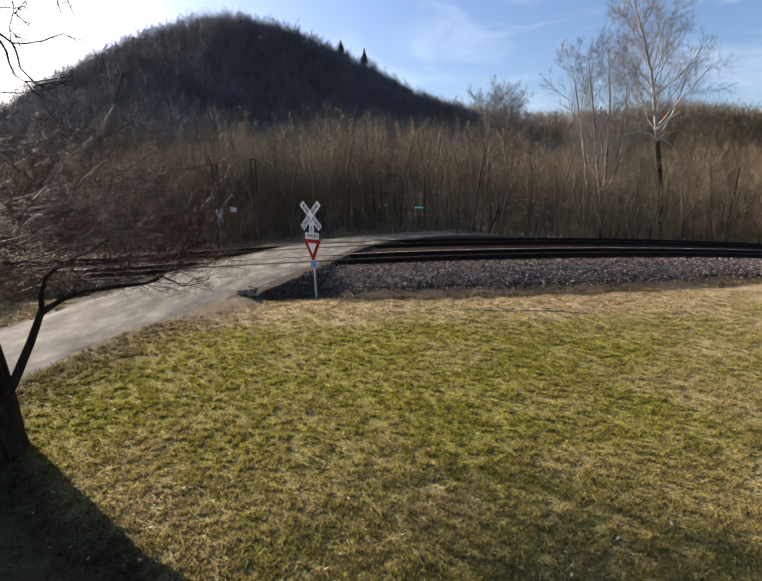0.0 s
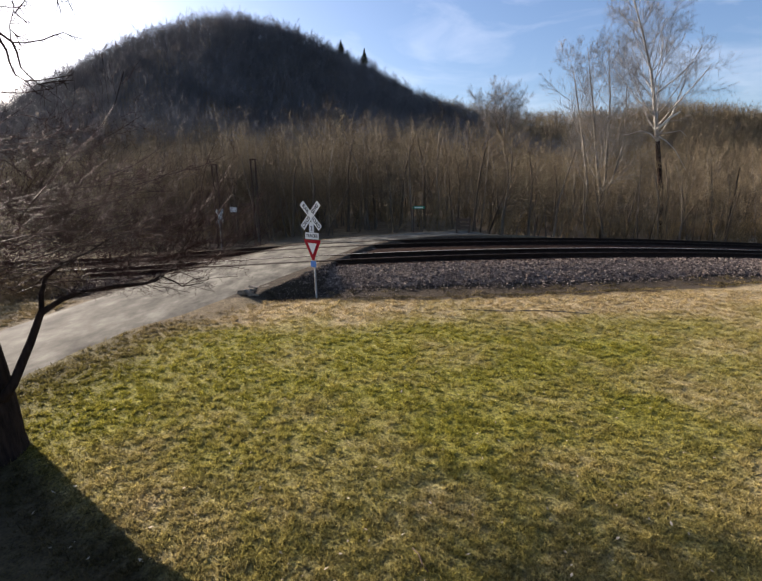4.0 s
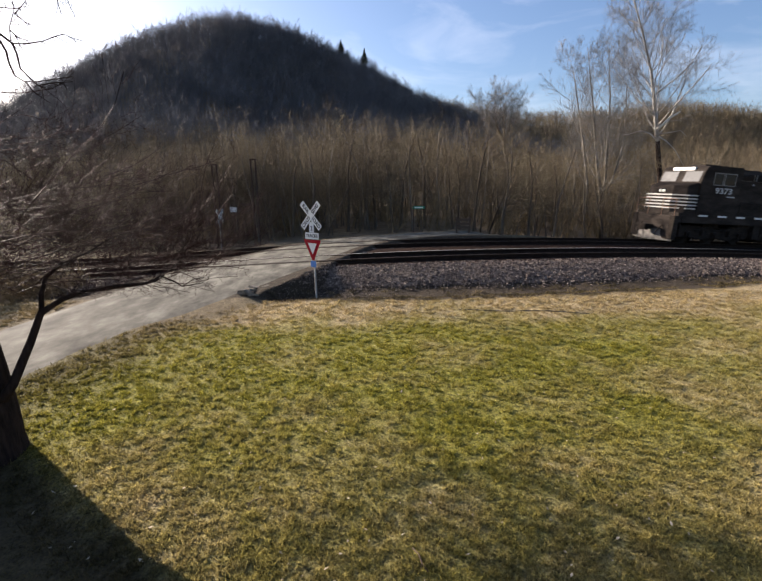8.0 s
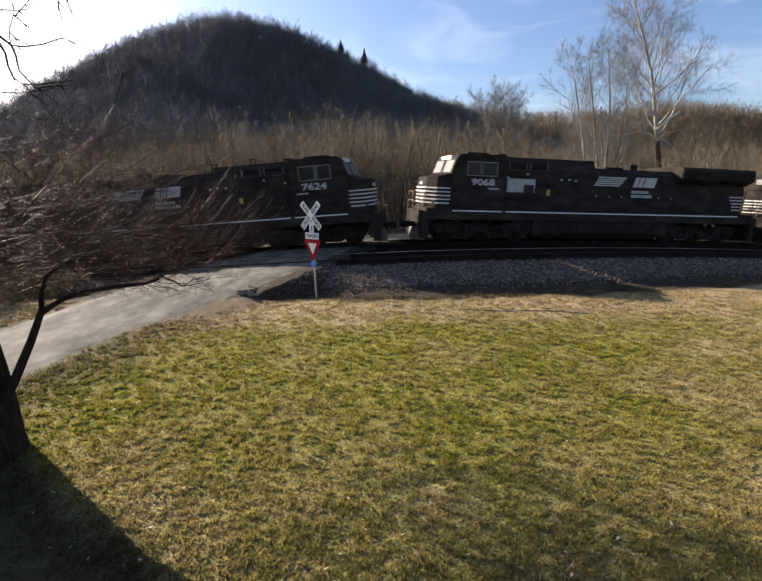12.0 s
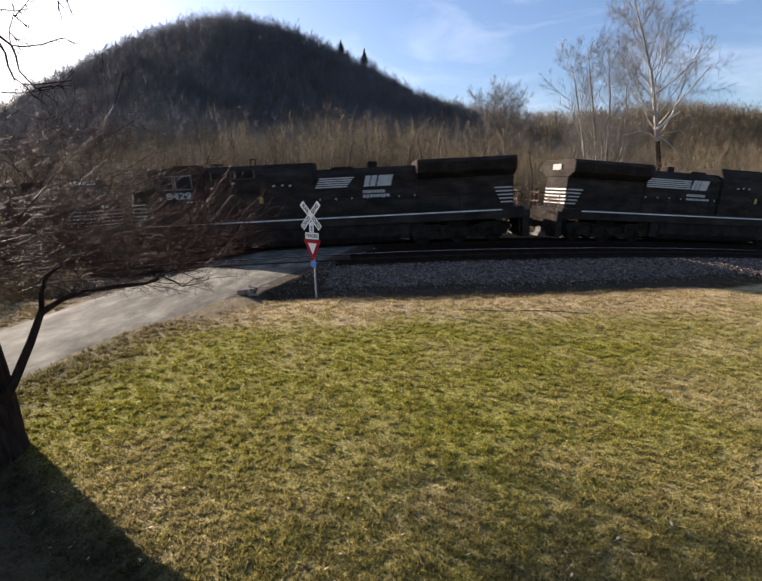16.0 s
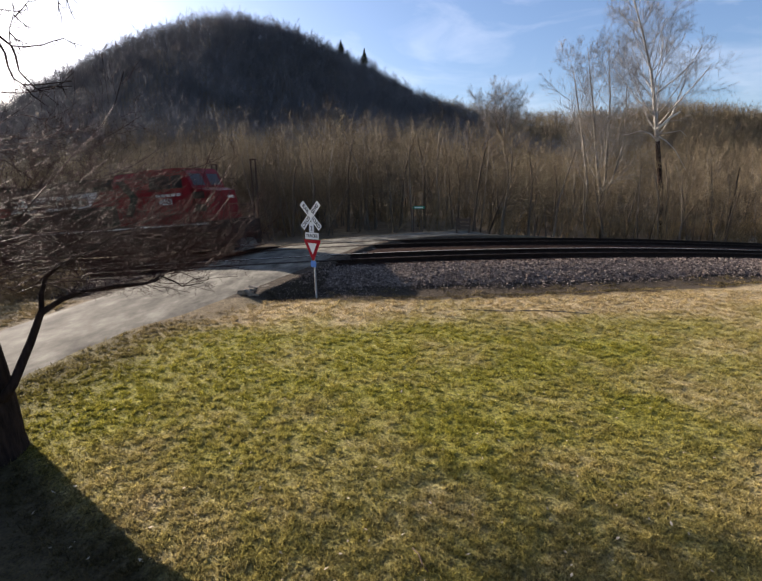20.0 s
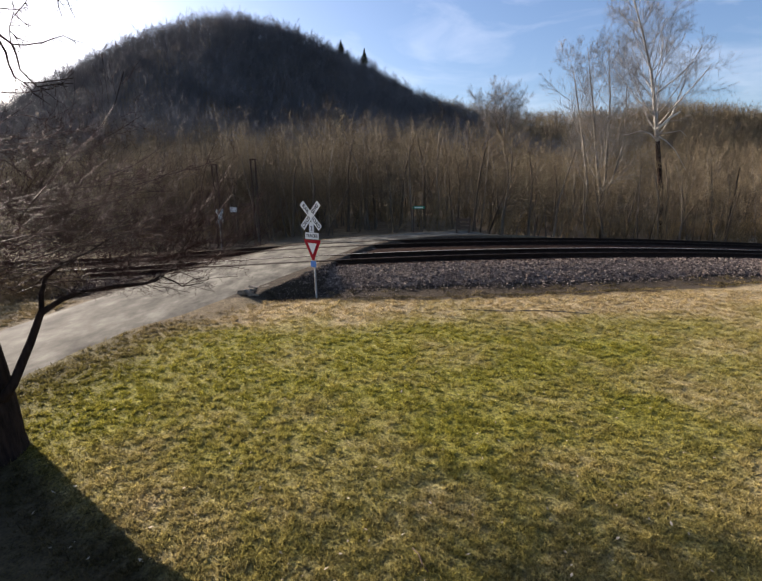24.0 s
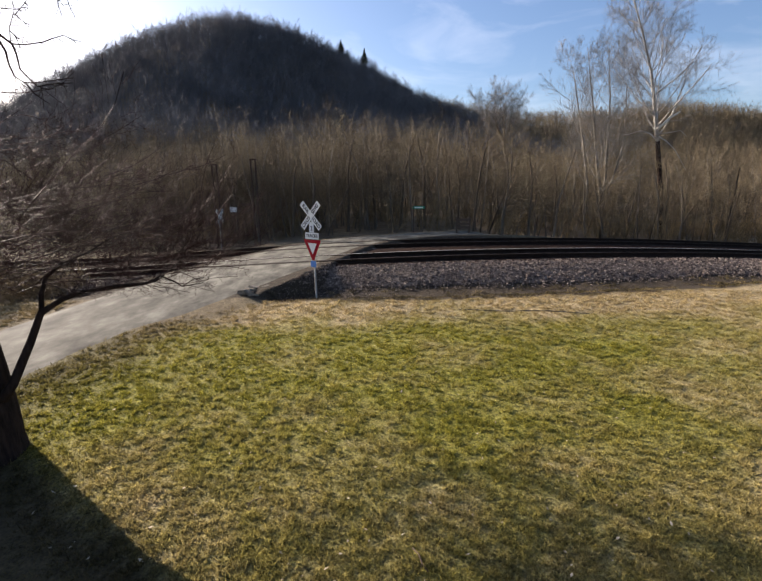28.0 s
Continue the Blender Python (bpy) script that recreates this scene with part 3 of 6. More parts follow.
def tank_mesh():
    prof = [(-1.45, 1.2), (-1.45, 0.6), (-1.25, 0.3), (-0.9, 0.18), (0.9, 0.18), (1.25, 0.3), (1.45, 0.6), (1.45, 1.2)]
    b = Build().prism(prof, "x", cx(7.5), cx(14.9))
    for c in (9.6, 11.2, 12.8):
        b.box(cx(c), cx(c + 0.06), -1.47, 1.47, 0.45, 1.2)
    for s in (-1, 1):
        b.tube([(cx(6.9), s * 1.2, 0.95), (cx(7.5), s * 1.2, 0.95)], 0.2, 10)
        b.tube([(cx(14.9), s * 1.2, 0.95), (cx(15.4), s * 1.2, 0.95)], 0.2, 10)
    return b.mesh("fuel_tank", 0.02)


def truck_frame_mesh():
    b = Build()
    side = [(-2.75, 0.72), (-2.75, 0.95), (-2.2, 1.08), (-1.1, 1.05), (-0.9, 0.86), (0.9, 0.86), (1.1, 1.05), (2.2, 1.08), (2.75, 0.95), (2.75, 0.72),
            (2.5, 0.36), (1.5, 0.36), (1.35, 0.26), (0.6, 0.26), (0.5, 0.34), (-0.5, 0.34), (-0.6, 0.26), (-1.35, 0.26), (-1.5, 0.36), (-2.5, 0.36)]
    for s in (-1, 1):
        b.prism(side, "y", s * 0.98, s * 1.14)
        for a in (-1.98, 0, 1.98):
            b.box(a - 0.22, a + 0.22, s * 1.1, s * 1.25, 0.36, 0.72)
            b.tube([(a, s * 1.2, 0.53), (a, s * 1.33, 0.53)], 0.13, 10)
        for a in (-1.0, 1.0):
            b.tube([(a, s * 1.2, 0.5), (a, s * 1.2, 0.84)], 0.12, 8)
            b.tube([(a - 0.6, s * 1.24, 0.78), (a + 0.35, s * 1.24, 0.98)], 0.06, 6)
    for a in (-1.0, 1.0):
        b.box(a - 0.4, a + 0.4, -0.95, 0.95, 0.3, 0.95)
    b.box(-0.6, 0.6, -0.8, 0.8, 0.9, 1.2)
    return b.mesh("truck", 0.015)


def wheelset_mesh():
    b = Build()
    b.tube([(0, -0.98, 0), (0, 0.98, 0)], 0.09, 8)
    for s in (-1, 1):
        b.tube([(0, s * 0.66, 0), (0, s * 0.69, 0)], 0.56, 20)
        b.tube([(0, s * 0.69, 0), (0, s * 0.82, 0)], [0.535, 0.53], 20)
        for k in range(5):
            w = 2 * math.pi * k / 5
            b.tube([(0.3 * math.cos(w), s * 0.8, 0.3 * math.sin(w)), (0.3 * math.cos(w), s * 0.835, 0.3 * math.sin(w))], 0.06, 6)
    return b.mesh("wheelset")


def handrail_mesh(c0, c1, side, gap=1.55):
    b = Build()
    y = side * 1.47
    k = max(2, round((c1 - c0) / gap) + 1)
    for c in np.linspace(c0, c1, k):
        b.tube([(cx(c), y, 1.6), (cx(c), y, 2.58)], 0.019, 5)
    b.tube([(cx(c0) - 0.05, y, 2.3), (cx(c0), y, 2.6), (cx(c1), y, 2.6), (cx(c1) + 0.05, y, 2.3)], 0.02, 5)
    return b.mesh("handrail")


def end_rail_mesh(c, s):
    b = Build()
    for y in (0.5 * s, 1.4 * s):
        b.tube([(cx(c), y, 1.2), (cx(c), y, 2.62)], 0.022, 5)
    for z in (2.1, 2.6):
        b.tube([(cx(c), 0.5 * s, z), (cx(c), 1.4 * s, z)], 0.02, 5)
    return b.mesh("end_railing")


def step_mesh(c, d, side):
    """Corner steps; d points inward along the body."""
    b = Build()
    for y in (side,):
        for i, z in enumerate((0.45, 0.8, 1.15)):
            b.box(min(cx(c), cx(c + d * 0.5)), max(cx(c), cx(c + d * 0.5)), min(y * 1.2, y * 1.52), max(y * 1.2, y * 1.52), z - 0.03, z)
        for q in (0, 0.5):
            b.box(cx(c + d * q) - 0.02, cx(c + d * q) + 0.02, min(y * 1.2, y * 1.52), max(y * 1.2, y * 1.52), 0.42, 1.6)
    return b.mesh("steps")


def coupler_mesh(c, d):
    b = Build()
    b.box(min(cx(c), cx(c + d * 0.8)), max(cx(c), cx(c + d * 0.8)), -0.12, 0.12, 0.72, 0.98)
    b.box(min(cx(c) - 0.02, cx(c + d * 0.3)), max(cx(c) + 0.02, cx(c + d * 0.3)), -0.25, 0.25, 0.66, 1.02)
    return b.mesh("coupler", 0.02)


def hose_mesh(c, d, y):
    return Build().tube([(cx(c + d * 0.75), y, 1.1), (cx(c + d * 0.45), y, 0.75), (cx(c + d * 0.3), y * 0.9, 0.45)], 0.03, 6).mesh("air_hose")


def plow_mesh(c, d):
    b = Build()
    a, e = cx(c), cx(c + d * 0.35)
    b.add([(a, -0.3, 0.12), (a, 0.3, 0.12), (e, 1.45, 0.12), (e, -1.45, 0.12), (a + d * 0.12, -0.3, 0.75), (a + d * 0.12, 0.3, 0.75), (e, 1.45, 0.75), (e, -1.45, 0.75)],
          [(0, 1, 5, 4), (1, 2, 6, 5), (3, 0, 4, 7), (4, 5, 6, 7), (0, 3, 2, 1), (2, 3, 7, 6)])
    return b.mesh("plow", 0.01)


def slab(x0, x1, z0, z1, y, side, lean=0.0, t=0.008):
    """A thin plate on a side wall; lean shears its top along x."""
    a, b = y * side, (y + t) * side
    return Build().add([(x0, a, z0), (x1, a, z0), (x1 + lean, a, z1), (x0 + lean, a, z1), (x0, b, z0), (x1, b, z0), (x1 + lean, b, z1), (x0 + lean, b, z1)],
                       [(0, 1, 2, 3), (4, 7, 6, 5), (0, 4, 5, 1), (1, 5, 6, 2), (2, 6, 7, 3), (3, 7, 4, 0)])


def common_parts(lo, hood_mat, truck_c=(4.3, 18.0)):
    part("underframe", shared("frame", frame_mesh, M_LOCO), M_LOCO, lo)
    part("fuel_tank", shared("tank", tank_mesh, M_UNDER), M_UNDER, lo)
    for c, d in ((0.05, 1), (22.25, -1)):
        part("coupler", shared(("coupler", c), lambda: coupler_mesh(c, d), M_UNDER), M_UNDER, lo)
        for y in (-0.75, 0.75):
            part("air_hose", shared(("hose", c, y), lambda: hose_mesh(c, d, y), M_UNDER), M_UNDER, lo)
        part("plow", shared(("plow", c), lambda: plow_mesh(c + d * 0.5, d), M_DUSTY), M_DUSTY, lo, "dusty grey plow")
    for c, d in ((0.75, 1), (21.65, -1)):
        for s in (-1, 1):
            part("corner_ladder", shared(("steps", c, s), lambda: step_mesh(c, d, s), M_UNDER), M_UNDER, lo)
    for c in (0.78, 21.62):
        for s in (-1, 1):
            part("end_railing", shared(("endrail", c, s), lambda: end_rail_mesh(c, s), M_RUSTRAIL), M_RUSTRAIL, lo)
    for s in (-1, 1):
        part("handrail", shared(("hand", s), lambda: handrail_mesh(5.4, 21.2, s), M_UNDER), M_UNDER, lo)
    trucks = []
    for c in truck_c:
        tk = part("truck", shared("truck", truck_frame_mesh, M_UNDER), M_UNDER, lo)
        tk.matrix_basis = pose(cx(c), 0, 0)
        ws = []
        for a in (-1.98, 0, 1.98):
            w = part("wheelset", shared("wheelset", wheelset_mesh, M_UNDER), M_UNDER, tk)
            w.matrix_basis = pose(a, 0, 0.533)
            ws.append(w)
        trucks.append((tk, cx(c), ws))
    return trucks


def ge_cab_mesh():
    b = Build()
    b.prism([(cx(2.1), 1.6), (cx(2.1), 3.62), (cx(2.40), 4.5), (cx(2.52), 4.64), (cx(2.7), 4.7), (cx(5.1), 4.72), (cx(5.1), 1.6)], "y", -1.53, 1.53)
    return b.mesh("cab", 0.05)


def ge_nose_mesh():
    b = Build()
    lo, hi = 1.02, 2.2
    b.add([(cx(1.35), -1.45, 1.6), (cx(hi), -1.5, 1.6), (cx(hi), 1.5, 1.6), (cx(1.35), 1.45, 1.6), (cx(lo), -0.75, 1.6), (cx(lo), 0.75, 1.6),
           (cx(1.5), -1.35, 3.45), (cx(hi), -1.45, 3.68), (cx(hi), 1.45, 3.68), (cx(1.5), 1.35, 3.45), (cx(1.1), -0.7, 3.42), (cx(1.1), 0.7, 3.42)],
          [(0, 4, 5, 3, 2, 1), (6, 7, 8, 9, 11, 10), (4, 10, 11, 5), (0, 6, 10, 4), (3, 5, 11, 9), (0, 1, 7, 6), (3, 9, 8, 2), (1, 2, 8, 7)])
    return b.mesh("nose", 0.04)


def wrap_stripe(z):
    """A stripe across the nose's front and its two slanting corners."""
    out = [(1.42, -1.46), (1.0, -0.78), (1.0, 0.78), (1.42, 1.46)]
    back = [(x + 0.16, y * 0.94) for x, y in out]
    b = Build()
    for i in range(3):
        q = [out[i], out[i + 1], back[i + 1], back[i]]
        b.prism([(cx(x), y) for x, y in q], "z", z, z + 0.078)
    return b


def side_text(words, size, x, z, y, side, mat, parent, bold=0.012, wide=1.0):
    me = shared(("t", words, size), lambda: text_mesh(words, size, mat, 0.004, bold), mat)
    ob = part("number", me, mat, parent)
    ob.matrix_basis = pose(x, side * (y + 0.012), z, 90, 0, 0 if side < 0 else 180) @ Matrix.Diagonal((wide, 1, 1, 1))
    return ob


def ge_locomotive(number, dashes=False, old=False, patch=False, horse=True):
    lo = thing("diesel_locomotive", "black diesel locomotive with white nose stripes, cab number " + number, "locomotive", "locomotives of the passing train")
    trucks = common_parts(lo, M_LOCO)
    cab = part("cab", shared("ge_cab", ge_cab_mesh, M_LOCO), M_LOCO, lo)
    part("nose", shared("ge_nose", ge_nose_mesh, M_LOCO), M_LOCO, lo)
    # windows
    for s in (-1, 1):
        for c0, c1 in ((3.0, 3.62), (3.78, 4.55)):
            part("cab_window", shared(("gw", c0, s), lambda: slab(cx(c0), cx(c1), 3.6, 4.26, 1.533, s).mesh("cab_window"), M_GLASS), M_GLASS, cab, "dark side window")
            fr = Build()
            for q in ((c0 - .045, c0, 3.55, 4.31), (c1, c1 + .045, 3.55, 4.31), (c0, c1, 3.55, 3.6), (c0, c1, 4.26, 4.31)):
                t = slab(cx(q[0]), cx(q[1]), q[2], q[3], 1.533, s, 0, 0.02)
                fr.add(t.v, t.f)
            part("window_frame", shared(("gf", c0, s), lambda: fr.mesh("window_frame"), M_WINFRAME), M_WINFRAME, cab)
        side_text(number, 0.44, cx(3.85), 3.22, 1.533, s, M_NUMBER, cab, wide=1.45)
        part("plate_mark", shared(("pm", s), lambda: slab(cx(4.15), cx(4.75), 2.86, 2.93, 1.533, s).mesh("plate_mark"), M_NUMBER), M_NUMBER, cab)
    for y in (-0.78, 0.78):
        def pane():
            return Build().add([(cx(2.115), y - 0.55, 3.72), (cx(2.115), y + 0.55, 3.72), (cx(2.325), y + 0.55, 4.36), (cx(2.325), y - 0.55, 4.36),
                                (cx(2.16), y - 0.55, 3.72), (cx(2.16), y + 0.55, 3.72), (cx(2.37), y + 0.55, 4.36), (cx(2.37), y - 0.55, 4.36)],
                               [(0, 3, 2, 1), (4, 5, 6, 7), (0, 1, 5, 4), (2, 3, 7, 6), (0, 4, 7, 3), (1, 2, 6, 5)]).mesh("windshield")
        part("windshield", shared(("ws", y), pane, M_WINDSHIELD), M_WINDSHIELD, cab, "sloping front window")
    part("number_board", shared("nb", lambda: Build().box(cx(2.33), cx(2.6), -0.75, 0.75, 4.42, 4.62).mesh("number_board", 0.01), M_WHITE), M_WHITE, cab)
    part("headlight", shared("hl", lambda: Build().tube([(cx(1.02), -0.12, 3.1), (cx(1.14), -0.12, 3.1)], 0.09, 10).tube([(cx(1.02), 0.12, 3.1), (cx(1.14), 0.12, 3.1)], 0.09, 10).mesh("headlight"), M_LAMP), M_LAMP, lo)
    part("air_conditioner", shared("ac", lambda: Build().box(cx(3.3), cx(4.5), -0.55, 0.55, 4.69, 4.86).mesh("air_conditioner", 0.03), M_LOCO), M_LOCO, cab)
    part("horn", shared("horn", lambda: Build().tube([(cx(5.5), 0, 4.7), (cx(5.5), 0, 4.82)], 0.03, 6).tube([(cx(5.3), 0.1, 4.84), (cx(5.7), 0.1, 4.84)], [0.03, 0.07], 8).tube([(cx(5.7), -0.1, 4.84), (cx(5.3), -0.1, 4.84)], [0.03, 0.07], 8).mesh("horn"), M_UNDER), M_UNDER, cab)
    # hoods
    hi_end = 10.6 if old else 9.2
    low = 4.28 if old else 4.42
    part("blower_housing", shared(("hood1", old), lambda: Build().prism(hood_profile(1.12 if old else 1.2, 4.68, 4.0, 0.4), "x", cx(5.1), cx(hi_end)).mesh("blower_housing", 0.03), M_LOCO), M_LOCO, lo)
    part("engine_hood", shared(("hood2", old), lambda: Build().prism(hood_profile(0.98, low, 3.85, 0.3), "x", cx(hi_end), cx(16.0)).mesh("engine_hood", 0.03), M_LOCO), M_LOCO, lo)
    part("rear_hood", shared("hood3", lambda: Build().prism(hood_profile(0.98, 3.7, 3.5, 0.1), "x", cx(16.0), cx(20.95)).mesh("rear_hood", 0.03), M_LOCO), M_LOCO, lo)
    wing = [(-1.0, 3.55), (1.0, 3.55), (1.5, 3.86), (1.5, 4.4), (1.36, 4.55), (-1.36, 4.55), (-1.5, 4.4), (-1.5, 3.86)]
    part("radiator_housing", shared("wing", lambda: Build().prism(wing, "x", cx(15.9), cx(20.98)).mesh("radiator_housing", 0.03), M_LOCO), M_LOCO, lo, "overhanging radiator housing")
    part("exhaust_stack", shared(("stack", old), lambda: Build().box(cx(13.4), cx(13.9), -0.3, 0.3, low - 0.02, low + 0.33).mesh("exhaust_stack", 0.03), M_UNDER), M_UNDER, lo)
    part("lifting_lug", shared(("lug", old), lambda: Build().box(cx(11.5), cx(12.6), -0.7, 0.7, low - 0.02, low + 0.1).mesh("lifting_lug", 0.02), M_LOCO), M_LOCO, lo)
    for s in (-1, 1):
        # hood doors and grilles
        for i, c in enumerate(np.arange(9.4, 15.8, 0.82)):
            d = part("hood_door", shared(("hd", i, s), lambda: slab(cx(c), cx(c + 0.74), 1.75, 3.7, 0.982, s, 0, 0.015).mesh("hood_door", 0.004), M_LOCO), M_LOCO, lo)
            part("door_latch", shared(("hl", i, s), lambda: slab(cx(c + 0.62), cx(c + 0.68), 2.6, 2.72, 0.998, s, 0, 0.03).mesh("door_latch"), M_GREYPRIMER), M_GREYPRIMER, d)
        for i, c in enumerate((16.2, 17.4, 18.6, 19.8)):
            part("radiator_grille", shared(("rg", i, s), lambda: louvre(c, c + 1.05, 3.92, 4.36, 1.503, s), M_UNDER), M_UNDER, lo)
        for i, c in enumerate((5.5, 6.7)):
            part("intake_grille", shared(("ig", i, s), lambda: louvre(c, c + 0.9, 4.02, 4.4, 1.2 if not old else 1.12, s), M_UNDER), M_UNDER, lo)
        # stripes on nose and on the long hood's end
        for i in range(5):
            z = 2.82 - i * 0.2
            le = 0.95 - i * 0.09
            nose_y = 1.44
            part("nose_stripe", shared(("ns", i, s), lambda: slab(cx(1.42), cx(1.5 + le), z, z + 0.078, nose_y + 0.02, s, 0.02, 0.03).mesh("nose_stripe"), M_NUMBER), M_NUMBER, lo, "white painted stripe")
            part("hood_stripe", shared(("hs", i, s), lambda: slab(cx(20.9 - le), cx(20.9), z, z + 0.078, 0.985, s, -0.02).mesh("hood_stripe"), M_NUMBER), M_NUMBER, lo, "white painted stripe")
        # sill stripe
        if dashes:
            for i, c in enumerate(np.arange(2.4, 21.0, 1.42)):
                part("sill_dash", shared(("sd", i, s), lambda: slab(cx(c), cx(c + 0.66), 1.62, 1.72, 1.5, s, 0, 0.043).mesh("sill_dash"), M_WHITE), M_WHITE, lo, "white reflective dash")
        else:
            for i, (a, c) in enumerate(((2.3, 5.0), (5.25, 20.2))):
                part("sill_stripe", shared(("ss", i, s), lambda: slab(cx(a), cx(c), 1.64, 1.70, 1.5, s, 0, 0.043).mesh("sill_stripe"), M_WHITE), M_WHITE, lo, "thin white line along the sill")
        if s < 0:
            for i in range(5):
                z = 2.82 - i * 0.2
                part("end_stripe", shared(("es", i), lambda: Build().box(cx(20.95), cx(20.965), -0.95, 0.95, z, z + 0.078).mesh("end_stripe"), M_NUMBER), M_NUMBER, lo, "white painted stripe")
                part("front_stripe", shared(("fs", i), lambda: wrap_stripe(z).mesh("front_stripe"), M_NUMBER), M_NUMBER, lo, "white painted stripe")
            part("rear_light_box", shared("rlb", lambda: Build().box(cx(20.97), cx(21.05), -0.4, 0.4, 3.95, 4.3).mesh("rear_light_box", 0.02), M_WINFRAME), M_WINFRAME, lo, "pale number and lamp box")
        if patch:
            part("patch_panel", shared(("pp", s), lambda: slab(cx(5.4), cx(7.0), 2.75, 3.5, 1.2 if not old else 1.12, s, 0, 0.02).mesh("patch_panel"), M_GREYPRIMER), M_GREYPRIMER, lo, "unpainted grey replacement panel")
            part("patch_hatch", shared(("ph", s), lambda: slab(cx(6.35), cx(6.95), 2.75, 3.18, 1.222 if not old else 1.142, s, 0, 0.01).mesh("patch_hatch"), M_LOCO), M_LOCO, lo)
        # bars that end in a slant, and two slanted blocks; reading towards +x on the -y side
        base, sx = 1.005, 1 if s < 0 else -1
        first = 10.65 if horse else 11.35
        left = cx(first if s < 0 else first + 4.5)
        for i in range(5):
            z = 3.28 + i * 0.115
            u0, ln = (0.06 * i, 2.0 - 0.09 * (4 - i)) if horse else (0.0, 3.05)
            a, e = left + sx * u0, left + sx * ln
            part("stripe_mark", shared(("lm", i, s, horse), lambda: slab(min(a, e), max(a, e), z, z + 0.072, base, s, sx * 0.03).mesh("stripe_mark"), M_NUMBER), M_NUMBER, lo)
        for i, (u0, u1) in enumerate(((2.5, 3.1), (3.18, 3.9)) if horse else ((3.12, 3.62), (3.68, 4.25))):
            a, e = left + sx * u0, left + sx * u1
            part("block_mark", shared(("bk", i, s, horse), lambda: slanted_block(a, e, i, base, s, sx), M_NUMBER), M_NUMBER, lo)
        for i, (u0, u1, z) in enumerate(((2.45, 3.6, 2.90), (2.45, 3.85, 2.66)) if horse else ((2.9, 4.25, 2.84), (2.9, 4.6, 2.58))):
            bars = Build()
            for k in range(8):
                q0 = left + sx * lerp(u0, u1, k / 8 + 0.008)
                q1 = left + sx * lerp(u0, u1, k / 8 + 0.105)
                t = slab(min(q0, q1), max(q0, q1), z, z + 0.16, base, s)
                bars.add(t.v, t.f)
            part("lettering", shared(("lb", i, s, horse), lambda: bars.mesh("lettering"), M_NUMBER), M_NUMBER, lo)
        # small decals, latches and framed intakes on the high hood
        hood = 1.12 if old else 1.2
        part("decal", shared(("dc", s, old), lambda: slab(cx(7.75), cx(7.93), 2.62, 2.95, hood, s).mesh("decal"), M_STICKER), M_STICKER, lo, "small faded yellow decal")
        for i, (c, z) in enumerate(((5.35, 3.5), (6.45, 3.72), (8.5, 3.48), (8.95, 3.5), (9.35, 3.46))):
            part("latch", shared(("lt", i, s, old), lambda: slab(cx(c), cx(c + 0.11), z, z + 0.09, hood, s, 0, 0.03).mesh("latch"), M_NUMBER), M_NUMBER, lo)
        for i, c in enumerate((5.45, 6.65)):
            fr = Build()
            for q in ((c - 0.04, c, 4.0, 4.42), (c + 0.95, c + 0.99, 4.0, 4.42), (c + 0.1, c + 0.85, 3.97, 3.99)):
                t = slab(cx(q[0]), cx(q[1]), q[2], q[3], hood, s, 0, 0.06)
                fr.add(t.v, t.f)
            part("intake_frame", shared(("if", i, s, old), lambda: fr.mesh("intake_frame"), M_DUSTY), M_DUSTY, lo)
    return lo, trucks


def slanted_block(a, e, kind, base, s, sx):
    """A plain slanted block with a dark slit: a mark, no letter."""
    b = Build()
    w = (e - a)
    for i, (u0, u1) in enumerate(((0.0, 0.46), (0.54, 1.0)) if kind == 0 else ((0.0, 1.0),)):
        x0, x1 = a + w * u0, a + w * u1
        t = slab(min(x0, x1), max(x0, x1), 3.26, 3.84, base, s, sx * 0.14)
        b.add(t.v, t.f)
    return b.mesh("block_mark")


def louvre(c0, c1, z0, z1, y, s):
    b = Build()
    k = 6
    for i in range(k):
        z = lerp(z0, z1, i / k)
        t = slab(cx(c0), cx(c1), z, z + (z1 - z0) / k * 0.55, y, s, 0, 0.03)
        b.add(t.v, t.f)
    return b.mesh("louvre")


